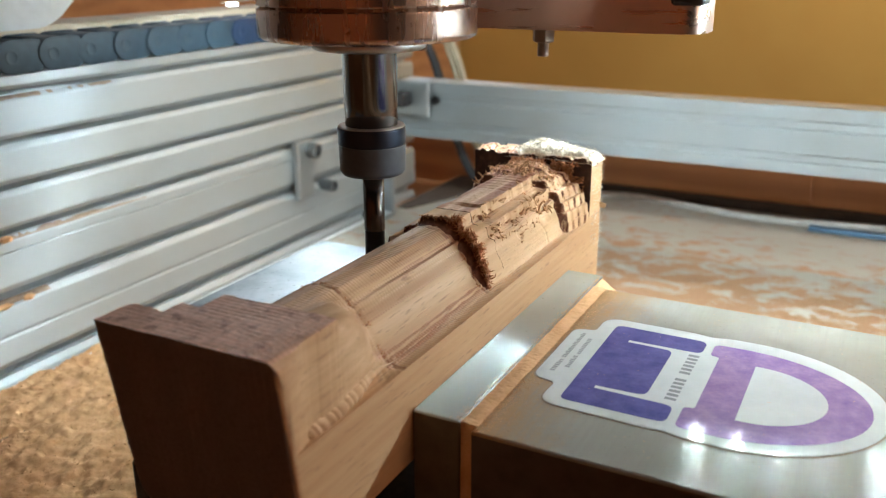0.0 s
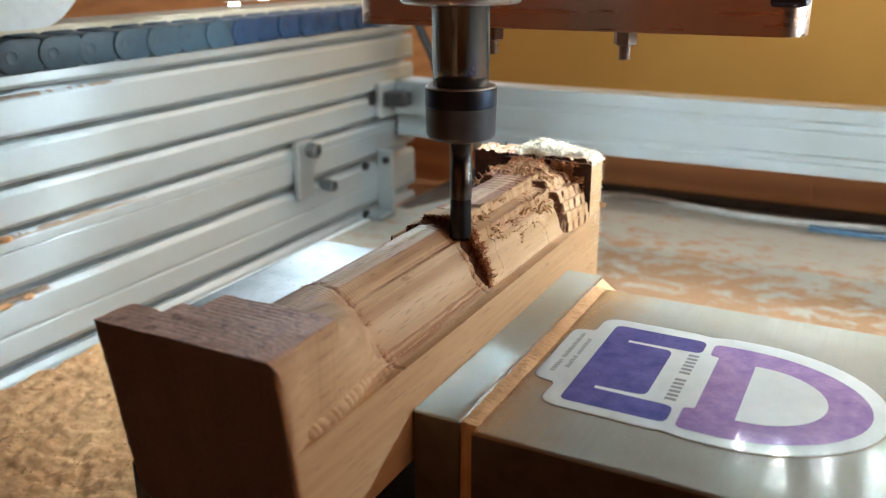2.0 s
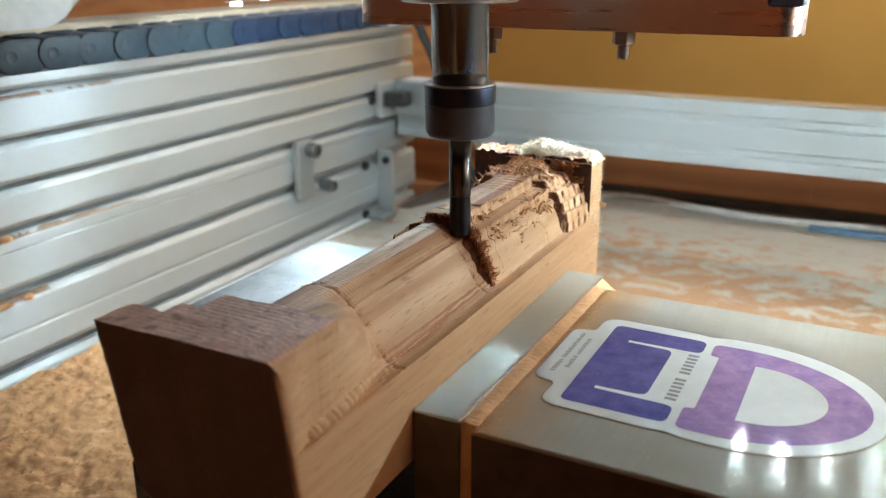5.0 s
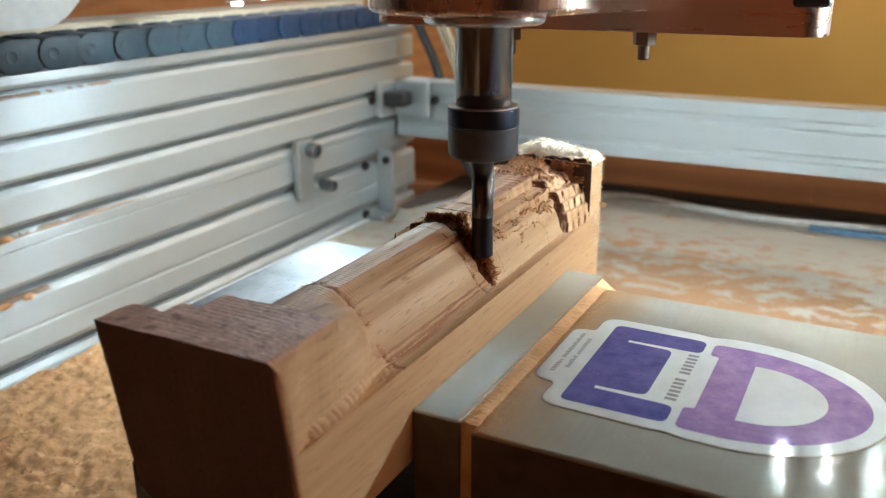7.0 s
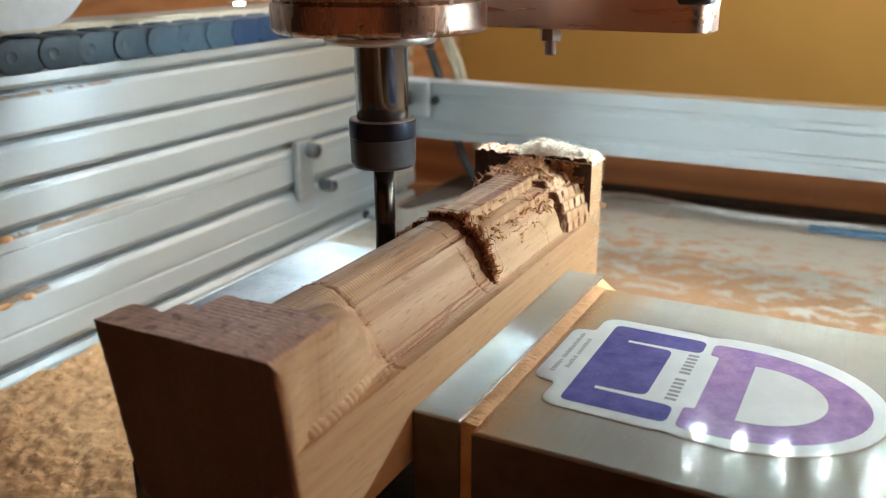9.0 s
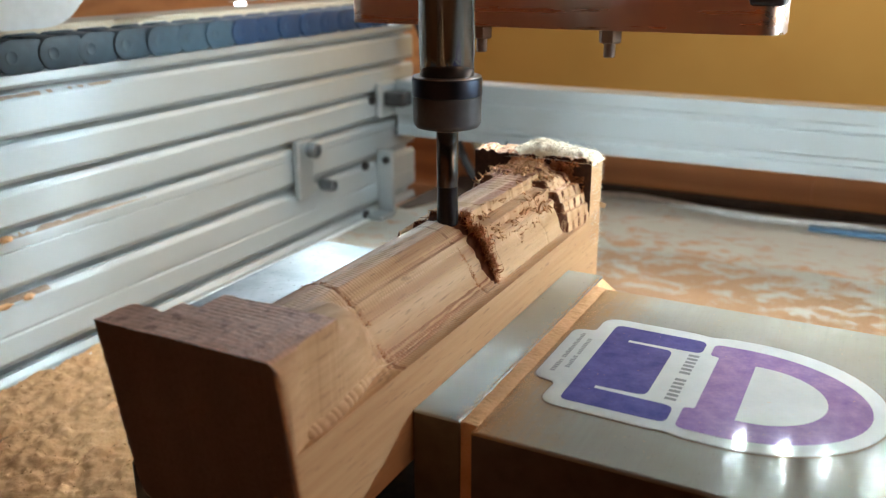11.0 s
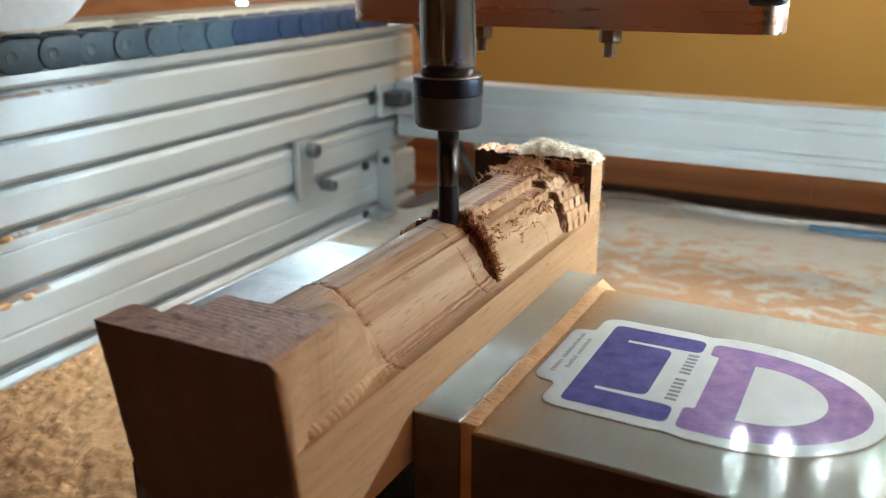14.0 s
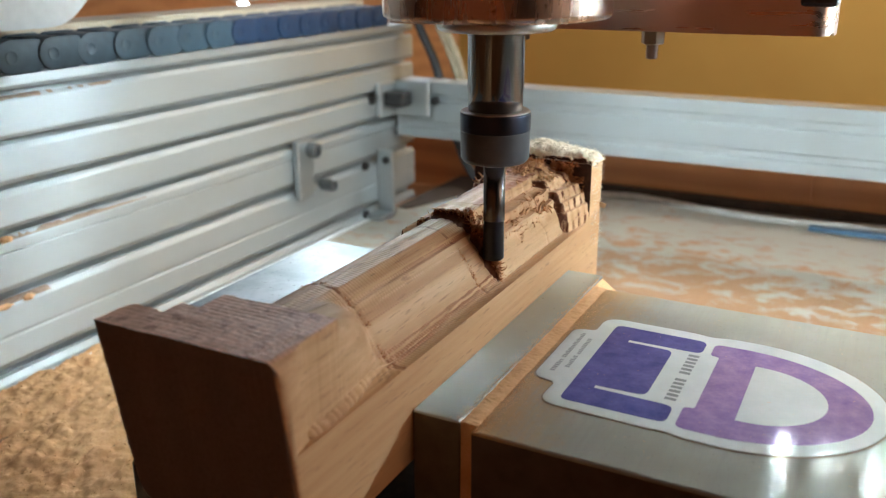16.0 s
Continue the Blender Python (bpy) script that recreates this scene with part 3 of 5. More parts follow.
def build_workpiece():
    thing = empty("wood_workpiece", at(0, 0, 0), "reddish hardwood block half carved into a round bar in the vise", "workpiece")
    nx, ny = 200, 640
    xs = np.concatenate([np.linspace(X0, 6, 44, endpoint=False), np.linspace(6, 34, 76, endpoint=False), np.linspace(34, X1, 80)])
    ys = np.linspace(Y_NEAR, Y_FAR, ny)
    x, y = np.meshgrid(xs, ys, indexing="ij")
    z = work_surface(x, y)
    lean = 0.14
    low = 60.2
    rough = bumpy((nx, ny), (70, 30), 11)
    verts = np.stack([x, y, z], -1).reshape(-1, 3)
    # saw-cut front face: leans back towards the foot
    def index(i, j):
        return i * ny + j
    quads = []
    ii, jj = np.meshgrid(np.arange(nx - 1), np.arange(ny - 1), indexing="ij")
    a = ii * ny + jj
    quads = np.stack([a, a + ny, a + ny + 1, a + 1], -1).reshape(-1, 4).tolist()
    verts = verts.tolist()
    levels = 26
    bend = np.clip(xs - (X1 - 1.2), 0, 1.2)
    corner = (1.2 - np.sqrt(np.maximum(1.44 - bend ** 2, 0))).tolist()
    rim = [(i, 0) for i in range(nx)] + [(nx - 1, j) for j in range(1, ny)] + [(i, ny - 1) for i in range(nx - 2, -1, -1)] + [(0, j) for j in range(ny - 2, 0, -1)]
    rows = [[index(i, j) for i, j in rim]]
    rng = np.random.default_rng(3)
    for k in range(1, levels + 1):
        row = []
        for i, j in rim:
            zt = verts[index(i, j)][2]
            zz = zt + (low - zt) * k / levels
            yy = max(ys[j], Y_NEAR + lean * (TOP - zz) + corner[i]) + (0.07 * rough[i, (k * 5) % ny] if j in (0, ny - 1) else 0)
            saw = 0.26 * abs(math.sin(zz * 0.95 + 0.7 * math.sin(zz * 0.37))) + 0.12 * math.sin(zz * 2.3 + math.sin(zz))
            round_off = 3.4 * max(0.0, (66.5 - zz) / 6.3) ** 2
            xx = xs[i] + (saw + round_off) * max(0.0, 1 - (xs[i] - X0) / 2.5) * (ys[j] < 0)
            row.append(len(verts))
            verts.append([xx, yy, zz])
        rows.append(row)
    # lean of the top front edge itself
    for i in range(nx):
        verts[index(i, 0)][1] += lean * (TOP - verts[index(i, 0)][2])
        for j in range(12):
            verts[index(i, j)][1] = max(verts[index(i, j)][1], Y_NEAR + corner[i])
    n = len(rim)
    side = []
    for up, dn in zip(rows, rows[1:]):
        for k in range(n):
            side.append([up[k], dn[k], dn[(k + 1) % n], up[(k + 1) % n]])
    side.append(rows[-1][::-1])
    me = bpy.data.meshes.new("carved_block")
    me.from_pydata((np.array(verts) * MM).tolist(), [], quads + side)
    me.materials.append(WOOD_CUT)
    me.materials.append(WOOD)
    me.materials.append(SHADED_END_GRAIN)
    me.materials.append(RAW_TOP)
    me.materials.append(SHADED_TORN)
    me.materials.append(SHADED_FACE)
    me.update()
    normals = np.array([f.normal for f in me.polygons])
    kind = np.array([0] * len(quads) + [1] * len(side))
    centre = np.array([f.center for f in me.polygons])
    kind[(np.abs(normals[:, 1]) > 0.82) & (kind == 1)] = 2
    flat = (kind == 0) & (centre[:, 2] > 0.1047) & (normals[:, 2] > 0.8) & (centre[:, 1] < -0.06)
    kind[flat] = 3
    # step walls facing away from the lights: torn grain with shade in its colour
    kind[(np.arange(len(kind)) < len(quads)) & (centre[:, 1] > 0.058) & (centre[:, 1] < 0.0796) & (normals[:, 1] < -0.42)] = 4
    # front face of the far block: its shade is put into the colour
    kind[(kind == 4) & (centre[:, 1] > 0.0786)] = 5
    steep = (kind == 0) & (np.abs(normals[:, 0]) > 0.72)
    kind[steep | ((kind == 0) & (centre[:, 1] < -0.0515) & (centre[:, 0] > 0.029))] = 1
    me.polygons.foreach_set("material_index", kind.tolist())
    me.polygons.foreach_set("use_smooth", (((normals[:, 2] > 0.3) & (kind == 0)) | (kind == 3) | ((np.arange(len(kind)) < len(quads)) & (centre[:, 1] < -0.0515) & (centre[:, 0] > 0.029) & (normals[:, 2] < 0.97)) | (steep & (centre[:, 1] < 0.014)) | ((np.arange(len(kind)) < len(quads)) & (centre[:, 1] > 0.058) & (centre[:, 1] < 0.0785))).tolist())
    me.update()
    ob = new("carved_block", me)
    ob.parent = thing
    me.set_sharp_from_angle(angle=radians(52))
    SURFACE.append((xs, ys, z))
    # scalloped bead left by the round-nosed cutter along the foot of the end block
    nu, nv = 150, 14
    bead_y = np.linspace(-84.6, -46.0, nu)
    lobe = np.abs(np.sin(np.pi * (bead_y + 0.35 * np.sin(bead_y)) / 2.3))
    fat = (1.12 + 0.26 * lobe * (1 - 0.6 * ease((bead_y + 66) / 12))) * np.sqrt(np.clip((bead_y + 84.7) / 2.0, 0.02, 1)) * (1 - 0.95 * ease((bead_y + 66) / 18))
    mid_x = XC + np.maximum(end_half(bead_y), 18.6) - 0.35
    mid_z = SHELF + 0.95 + 0.9 * ease((bead_y + 78) / 20) - 1.2 * ease((bead_y + 56) / 10)
    turn = np.linspace(0, 2 * np.pi, nv, endpoint=False)
    ring = np.stack([mid_x[:, None] + fat[:, None] * np.cos(turn), bead_y[:, None] - 0.8 * np.sin(turn) * fat[:, None], mid_z[:, None] + 1.5 * fat[:, None] * np.sin(turn)], -1)
    quads = [[u * nv + v, u * nv + (v + 1) % nv, (u + 1) * nv + (v + 1) % nv, (u + 1) * nv + v] for u in range(nu - 1) for v in range(nv)]
    mesh_part("scalloped_bead", (ring.reshape(-1, 3) * MM).tolist(), quads, WOOD, thing, "rope-like row of cutter scallops")
    # the torn lip of raw wood before the cutter; it draws back as the cut advances
    lip_n, lip_m = 90, 30
    lx = np.linspace(XC - 18.2, XC + 18.2, lip_n)
    ly = np.linspace(0, 12.5, lip_m)
    gx, gy = np.meshgrid(lx, ly, indexing="ij")
    d = np.abs(gx - XC)
    wob = bumpy(gx.shape, (30, 8), 21)
    hz = SHELF + np.interp(d + 2.4 * (gx < XC) * (d < 14), RAW_DX, RAW_Z) - 0.1 + 0.3 * wob * ease(1 - gy / 5)
    front = np.abs(bumpy((lip_n, 2), (26, 1), 22))[:, :1] * 1.1
    bow = 2.6 * (1 - (d / 18.2) ** 2)
    py = np.maximum(gy, front) + bow
    top = np.stack([gx, py, np.maximum(hz, SHELF - 0.4)], -1)
    crest = np.clip(1 - (d[:, 0] / 18.2) ** 2, 0, 1)
    reach = 1.4 + 2.6 * crest * (1 - 0.6 * (lx < XC - 4)) + 0.7 * bumpy((lip_n, 2), (24, 1), 23)[:, 0]
    cut = SHELF + np.interp(d[:, 0], CUT_DX, CUT_Z)
    # dark ramp: torn wood together with the shadow the lip throws forward
    ramps = []
    for share, rise in ((0.06, 0.62), (0.22, 0.34), (0.5, 0.13), (0.8, 0.05), (1.0, -0.25)):
        rough = 0.22 * bumpy((lip_n, 2), (40, 1), 24 + int(100 * share))[:, 0] * (share < 0.9)
        low = cut + np.maximum(hz[:, 0] - cut, 0.3) * rise + rough if rise > 0 else cut + rise
        ramps.append(np.stack([lx, py[:, 0] - reach * share + rough, low], -1))
    verts = np.concatenate([top.reshape(-1, 3)] + ramps)
    a = (np.arange(lip_n - 1)[:, None] * lip_m + np.arange(lip_m - 1)[None, :])
    quads = np.stack([a, a + lip_m, a + lip_m + 1, a + 1], -1).reshape(-1, 4).tolist()
    k0 = lip_n * lip_m
    quads += [[k0 + i, k0 + i + 1, (i + 1) * lip_m, i * lip_m] for i in range(lip_n - 1)]
    for r in range(len(ramps) - 1):
        quads += [[k0 + (r + 1) * lip_n + i, k0 + (r + 1) * lip_n + i + 1, k0 + r * lip_n + i + 1, k0 + r * lip_n + i] for i in range(lip_n - 1)]
    lip = mesh_part("torn_lip", (verts * MM).tolist(), quads, WOOD, thing, "torn edge of raw wood ahead of the cutter")
    lip.data.materials.append(SHADED_TORN)
    for f in lip.data.polygons[-(lip_n - 1) * len(ramps):]:
        f.material_index, f.use_smooth = 1, True
    pts = [(lx[i], py[i, 0], hz[i, 0]) for i in range(2, lip_n - 2)]
    right = [p for p in pts if p[0] > 15]
    fuzz = splinters(pts[::2] + right, 31, (0.3, 1.2), 0.11, (0.3, -0.7, 0.4))
    mesh_part("torn_fibre", *fuzz, FIBRE, lip, "curled torn wood fibres")["kind"] = "stuff"
    rng = random.Random(17)
    face = []
    for _ in range(1300):
        i = rng.randrange(48 if rng.random() < 0.8 else 18, lip_n - 1)
        t = rng.random()
        foot_z = SHELF + float(np.interp(d[i, 0], CUT_DX, CUT_Z)) - 0.6
        face.append((lx[i], py[i, 0] + 0.5 * t, hz[i, 0] * (1 - t) + foot_z * t))
    fuzz = splinters(face, 33, (0.3, 1.1), 0.16, (0.5, -0.6, 0.2), 2.0)
    mesh_part("torn_fibre", *fuzz, TORN, lip, "dense red-brown torn fibres")["kind"] = "stuff"
    tuft = []
    for _ in range(520):
        i = int(lip_n * rng.uniform(0.62, 0.97))
        tuft.append((lx[i] + 0.3, py[i, 0] + rng.uniform(-0.3, 1.3), hz[i, 0] - rng.uniform(-0.2, 1.0)))
    fuzz = splinters(tuft, 35, (0.9, 2.6), 0.15, (0.6, -0.2, 0.3), 2.2)
    mesh_part("torn_fibre", *fuzz, TORN, lip, "curly red-brown tuft hanging from the torn edge")["kind"] = "stuff"
    return thing, lip


def splinters(points, seed, length, width, lean, twist=1.0):
    """Curled hair-thin chips at points, each a bent three-sided strand."""
    rng = random.Random(seed)
    verts, faces = [], []
    for p in points:
        base = Vector(p) + Vector((rng.uniform(-0.4, 0.4), rng.uniform(-0.4, 0.4), rng.uniform(-0.3, 0.2)))
        d = (Vector(lean) + Vector((rng.uniform(-1, 1), rng.uniform(-1, 1), rng.uniform(-0.6, 1)))).normalized()
        curl = Vector((rng.uniform(-1, 1), rng.uniform(-1, 1), rng.uniform(-1, 1))) * rng.uniform(0.3, 1.5) * twist
        total = rng.uniform(*length) * (1.6 if rng.random() < 0.12 else 1)
        w = width * rng.uniform(0.6, 1.7)
        segs = 5
        start = len(verts)
        q = base.copy()
        for s in range(segs + 1):
            side = d.cross(Vector((0.3, 0.5, 0.8))).normalized()
            up = side.cross(d)
            ww = w * (1 - 0.7 * s / segs)
            for k in range(3):
                ang = 2.094 * k
                verts.append(tuple((q + side * ww * 1.6 * math.cos(ang) + up * ww * math.sin(ang)) * MM))
            q = q + d * total / segs
            d = (d + curl.cross(d) * 0.45).normalized()
        for s in range(segs):
            for k in range(3):
                a, b = start + s * 3 + k, start + s * 3 + (k + 1) % 3
                faces.append((a, b, b + 3, a + 3))
    return verts, faces


def machined_wood_material():
    """The same wood with fine cutter marks across the grain."""
    k = Mat("machined_hardwood", 0.6)
    broad = k.waves((1, 0.06, 1.0), 60, 5.0, "X", 3)
    fibre = k.noise((1, 0.03, 1), 900, 5, 0.65)
    pores = k.noise((1, 0.09, 1), 1500, 2, 0.5)
    streak = k.noise((1, 0.04, 1), 120, 4, 0.6)
    marks = k.waves((0.06, 1, 0.06), 0.314 / 0.0011, 1.6, "Y", 2)
    base = k.ramp(broad, [(0.0, (0.62, 0.36, 0.19)), (0.5, (0.72, 0.44, 0.245)), (1.0, (0.79, 0.51, 0.305))])
    base = k.mix(k.ramp(fibre, [(0.35, (0, 0, 0)), (0.7, (0.38, 0.38, 0.38))]), base, (0.44, 0.22, 0.105))
    base = k.mix(k.ramp(streak, [(0.47, (0, 0, 0)), (0.59, (0.92, 0.92, 0.92))]), base, (0.43, 0.165, 0.07))
    base = k.mix(k.ramp(pores, [(0.62, (0, 0, 0)), (0.72, (0.5, 0.5, 0.5))]), base, (0.25, 0.11, 0.06))
    axes = k.t.nodes.new("ShaderNodeSeparateXYZ")
    k.t.links.new(k.co, axes.inputs[0])
    for y, width in ((-0.0494, 0.0008), (0.0008, 0.0005)):
        near = k.t.nodes.new("ShaderNodeMath")
        near.operation = "COMPARE"
        near.inputs[1].default_value, near.inputs[2].default_value = y, width
        k.t.links.new(axes.outputs[1], near.inputs[0])
        ragged = k.ramp(k.noise((1, 0.4, 1), 260, 3, 0.6), [(0.42, (0.1, 0.1, 0.1)), (0.54, (0.92, 0.92, 0.92))])
        base = k.mix(k.mix(near.outputs[0], (0, 0, 0), ragged), base, (0.34, 0.145, 0.062))
    # end grain where the cut runs across the fibres, darkened further for shade
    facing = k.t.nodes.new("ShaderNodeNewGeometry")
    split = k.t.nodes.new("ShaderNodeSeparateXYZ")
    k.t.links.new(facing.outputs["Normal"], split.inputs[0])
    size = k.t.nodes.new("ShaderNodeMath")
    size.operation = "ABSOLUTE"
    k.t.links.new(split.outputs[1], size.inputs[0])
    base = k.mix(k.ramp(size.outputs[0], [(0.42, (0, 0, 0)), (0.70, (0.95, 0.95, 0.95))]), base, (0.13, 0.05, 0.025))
    k.b.inputs["Specular IOR Level"].default_value = 0.44
    k.colour(base).gloss(fibre, 0.40, 0.60)
    return k.bump(marks, 0.0001, 0.8).bump(fibre, 0.0001, 0.7).m


def shaded_end_grain_material():
    """End grain of the same wood: fine pores, darker also for the backlit face's shade."""
    k = Mat("shaded_end_grain", 0.75)
    pores = k.noise((1, 1, 1), 1400, 4, 0.6)
    rings = k.waves((1, 0.2, 0.5), 24, 4.0, "X", 3)
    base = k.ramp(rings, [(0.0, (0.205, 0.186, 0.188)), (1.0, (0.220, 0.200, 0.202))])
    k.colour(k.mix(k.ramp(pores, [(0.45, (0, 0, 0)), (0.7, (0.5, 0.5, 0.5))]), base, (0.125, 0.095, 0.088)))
    return k.bump(pores, 0.0002).m


def raw_top_material():
    """The plank's old outer face: dull red-brown, stained, ridged by the planer."""
    k = Mat("weathered_plank_face", 0.6)
    stain = k.noise((1, 1, 1), 110, 5, 0.65, 0.5)
    spot = k.noise((1, 1, 1), 330, 3, 0.6)
    fibre = k.noise((1, 0.06, 1), 800, 4, 0.6)
    ridge = k.waves((0.05, 1, 0.05), 0.314 / 0.00145, 2.5, "Y", 3)
    base = k.ramp(stain, [(0.3, (0.70, 0.36, 0.225)), (0.7, (0.90, 0.55, 0.39))])
    base = k.mix(k.ramp(fibre, [(0.4, (0, 0, 0)), (0.7, (0.5, 0.5, 0.5))]), base, (0.44, 0.22, 0.135))
    base = k.mix(k.ramp(spot, [(0.56, (0, 0, 0)), (0.66, (0.75, 0.75, 0.75))]), base, (0.28, 0.10, 0.055))
    base = k.mix(k.ramp(ridge, [(0.0, (0.35, 0.35, 0.35)), (0.3, (0, 0, 0))]), base, (0.34, 0.17, 0.11))
    k.b.inputs["Specular IOR Level"].default_value = 0.5
    k.colour(base).gloss(stain, 0.33, 0.52)
    return k.bump(ridge, 0.00006, 0.6).bump(stain, 0.0002, 0.7).m


SHADED_END_GRAIN = shaded_end_grain_material()
RAW_TOP = raw_top_material()
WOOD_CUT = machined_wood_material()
WORKPIECE, LIP = build_workpiece()


def build_torn_edges():
    """Fuzz along the terraces and round the far block, one loose mass of fibres."""
    rng = random.Random(9)
    pts = []
    for dx in (7.0, 12.2, 14.6, -7.0, -12.2):
        y = 15.0
        while y < 60:
            y += rng.expovariate(1.0 / 0.8)
            if noise.noise(Vector((dx * 3.1, y * 0.16, 0.5))) > -0.02:
                pts.append((XC + dx + rng.uniform(-0.6, 0.6), y, surface_at(XC + dx, y)))
    curls = []
    for _ in range(150):
        x, y = XC + rng.choice((7.0, 7.6, 12.2, 12.6, 14.6)) + rng.gauss(0, 0.5), rng.uniform(15, 62)
        if noise.noise(Vector((x * 0.4, y * 0.16, 2.5))) > 0.05:
            curls.append((x, y, surface_at(x, y) + 0.2))
    for _ in range(70):
        x, y = XC + rng.uniform(-16, 12), rng.uniform(60, 78)
        curls.append((x, y, surface_at(x, y) + 0.2))
    big = mesh_part("curled_chip", *splinters(curls, 43, (1.2, 3.4), 0.30, (0.3, -0.4, 0.5), 2.4), FIBRE, WORKPIECE, "curled wood chips on the roughed steps")
    big["kind"] = "stuff"
    for _ in range(900):
        x, y = XC + rng.gauss(1.0, 6.5), min(rng.gauss(70.5, 4.0), 78.8)
        if noise.noise(Vector((x * 0.22, y * 0.22, 7.0))) > -0.05 and x < XC + 13:
            pts.append((x, y, surface_at(x, y)))
    fuzz = splinters(pts, 41, (0.6, 2.6), 0.11, (0.2, -0.5, 0.6))
    ob = mesh_part("torn_fibre", *fuzz, FIBRE, WORKPIECE, "torn wood fibres on the roughed steps")
    ob["kind"] = "stuff"
    # torn grain along the ring and behind the cutter's last joint
    torn = []
    for _ in range(260):
        dx = rng.uniform(-9, 16.5)
        if noise.noise(Vector((dx * 0.35, 3.0, 1.0))) > -0.05:
            y = -49.2 + rng.uniform(-0.4, 0.5 + 0.8 * max(0, noise.noise(Vector((dx * 0.5, 9.0, 1.0)))))
            torn.append((XC + dx, y, surface_at(XC + dx, y)))
    for _ in range(110):
        dx = rng.uniform(9, 16)
        y = 0.8 + rng.gauss(0, 0.35)
        torn.append((XC + dx, y, surface_at(XC + dx, y)))
    for _ in range(1500):
        x, y = XC + rng.uniform(-15, 19), rng.uniform(61.5, 78.8)
        if noise.noise(Vector((x * 0.3, y * 0.3, 11.0))) > 0.08:
            torn.append((x, y, surface_at(x, y) - 0.1))
    face = []
    for _ in range(1100):
        x = rng.uniform(12, 39)
        z = rng.uniform(surface_at(x, 77.5), TOP - 0.8)
        if noise.noise(Vector((x * 0.25, z * 0.25, 4.0))) > -0.08:
            face.append((x, 78.7 - 1.2 * rng.random() ** 2, z))
    ob = mesh_part("torn_fibre", *splinters(face, 46, (0.5, 1.7), 0.2, (0.2, -0.5, 0.1), 2.0), TORN, WORKPIECE, "orange-brown torn tufts on the face of the uncut end")
    ob["kind"] = "stuff"
    ob = mesh_part("torn_fibre", *splinters(torn, 44, (0.25, 0.8), 0.11, (0.1, 0.6, 0.25)), TORN, WORKPIECE, "red-brown torn grain along the ring")
    ob["kind"] = "stuff"
    # the furry crown of the uncut end
    nx, ny = 120, 46
    xs, ys = np.linspace(9.0, X1 + 0.5, nx), np.linspace(78.95, 91.8, ny)
    gx, gy = np.meshgrid(xs, ys, indexing="ij")
    lift = np.interp(gx, (-2.3, 8, 12, 16, 21, 27, 33, 39, 42.4), (0.1, 0.2, 0.8, 3.0, 4.5, 3.4, 2.4, 1.5, 0.2))
    thick = 0.9 + 1.0 * ease((gx - 9) / 5)
    across = np.clip(1 - np.abs((gy - 85.6) / 6.9) ** 3.0, 0, 1)
    ends = np.clip(np.minimum(gx - 9.0, X1 + 0.5 - gx) / 1.6, 0, 1) ** 0.5
    soft = 0.5 * bumpy(gx.shape, (16, 6), 91) + 0.24 * bumpy(gx.shape, (44, 16), 92) + 0.22 * bumpy(gx.shape, (110, 42), 93)
    gz = TOP - 1.2 + (thick + lift * np.clip(0.25 + 0.75 * (gy - 78) / 8, 0, 1) + soft) * across ** 0.6 * ends
    a = (np.arange(nx - 1)[:, None] * ny + np.arange(ny - 1)[None, :])
    quads = np.stack([a, a + ny, a + ny + 1, a + 1], -1).reshape(-1, 4).tolist()
    crown = np.stack([gx, gy, gz], -1).reshape(-1, 3)
    ob = mesh_part("fuzz", (crown * MM).tolist(), quads, FUZZ, WORKPIECE, "thick cream fuzz on the uncut end of the block")
    ob["kind"] = "stuff"
    pts = [(X1 + 0.1, rng.uniform(80, 91.3), rng.uniform(74, 105)) for _ in range(150)]
    pts += [(X1 + 0.1, 91.0, rng.uniform(72, 106)) for _ in range(130)]
    pts += [tuple(crown[rng.randrange(len(crown))]) for _ in range(1300)]
    fuzz = splinters(pts, 42, (0.3, 1.4), 0.08, (0.4, 0.0, 0.4))
    ob = mesh_part("fuzz", *fuzz, FUZZ, WORKPIECE, "pale fuzz on the uncut end of the block")
    ob["kind"] = "stuff"
    flake = moved(box(-0.3, 2.3, -0.4, 0.4, -0.9, 1.0, 0.3), at(X1, 90.4, 88.0, 0, 20, 30))
    part("curled_chip", flake, WOOD, WORKPIECE, "broken wood flake on the edge")


build_torn_edges()


# ---- the vise ----
def build_vise():
    vise = empty("machine_vise", at(0, 0, 0), "ground steel machine vise clamping the wood on the bed", "vise")
    part("base", box(-52.3, 230, -48.5, 44, 0, 34, 1.2), DARK, vise, "dark vise base with slideway")
    body = part("fixed_body", box(57.6, 190, -49, 48.5, 34, 73, 0.7), STEEL, vise, "fixed body with ground steel top and sides coloured dark for shade")
    plate = part("jaw_plate", box(41.9, 54.0, -47.0, 58.4, 34.2, 73.5, 0.5), PLATE_STEEL, vise, "ground steel jaw plate")
    # all but the upward faces get a darker colour that holds their shade
    for ob, metal in ((body, SHADED_BODY), (plate, SHADED_PLATE)):
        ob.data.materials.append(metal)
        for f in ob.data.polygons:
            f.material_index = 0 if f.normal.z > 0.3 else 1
    part("moving_jaw", box(-49.8, -2.6, -48.5, 48.5, 34.2, 73.5, 0.7), JAW_STEEL, vise, "bright steel moving jaw")
    return vise


build_vise()


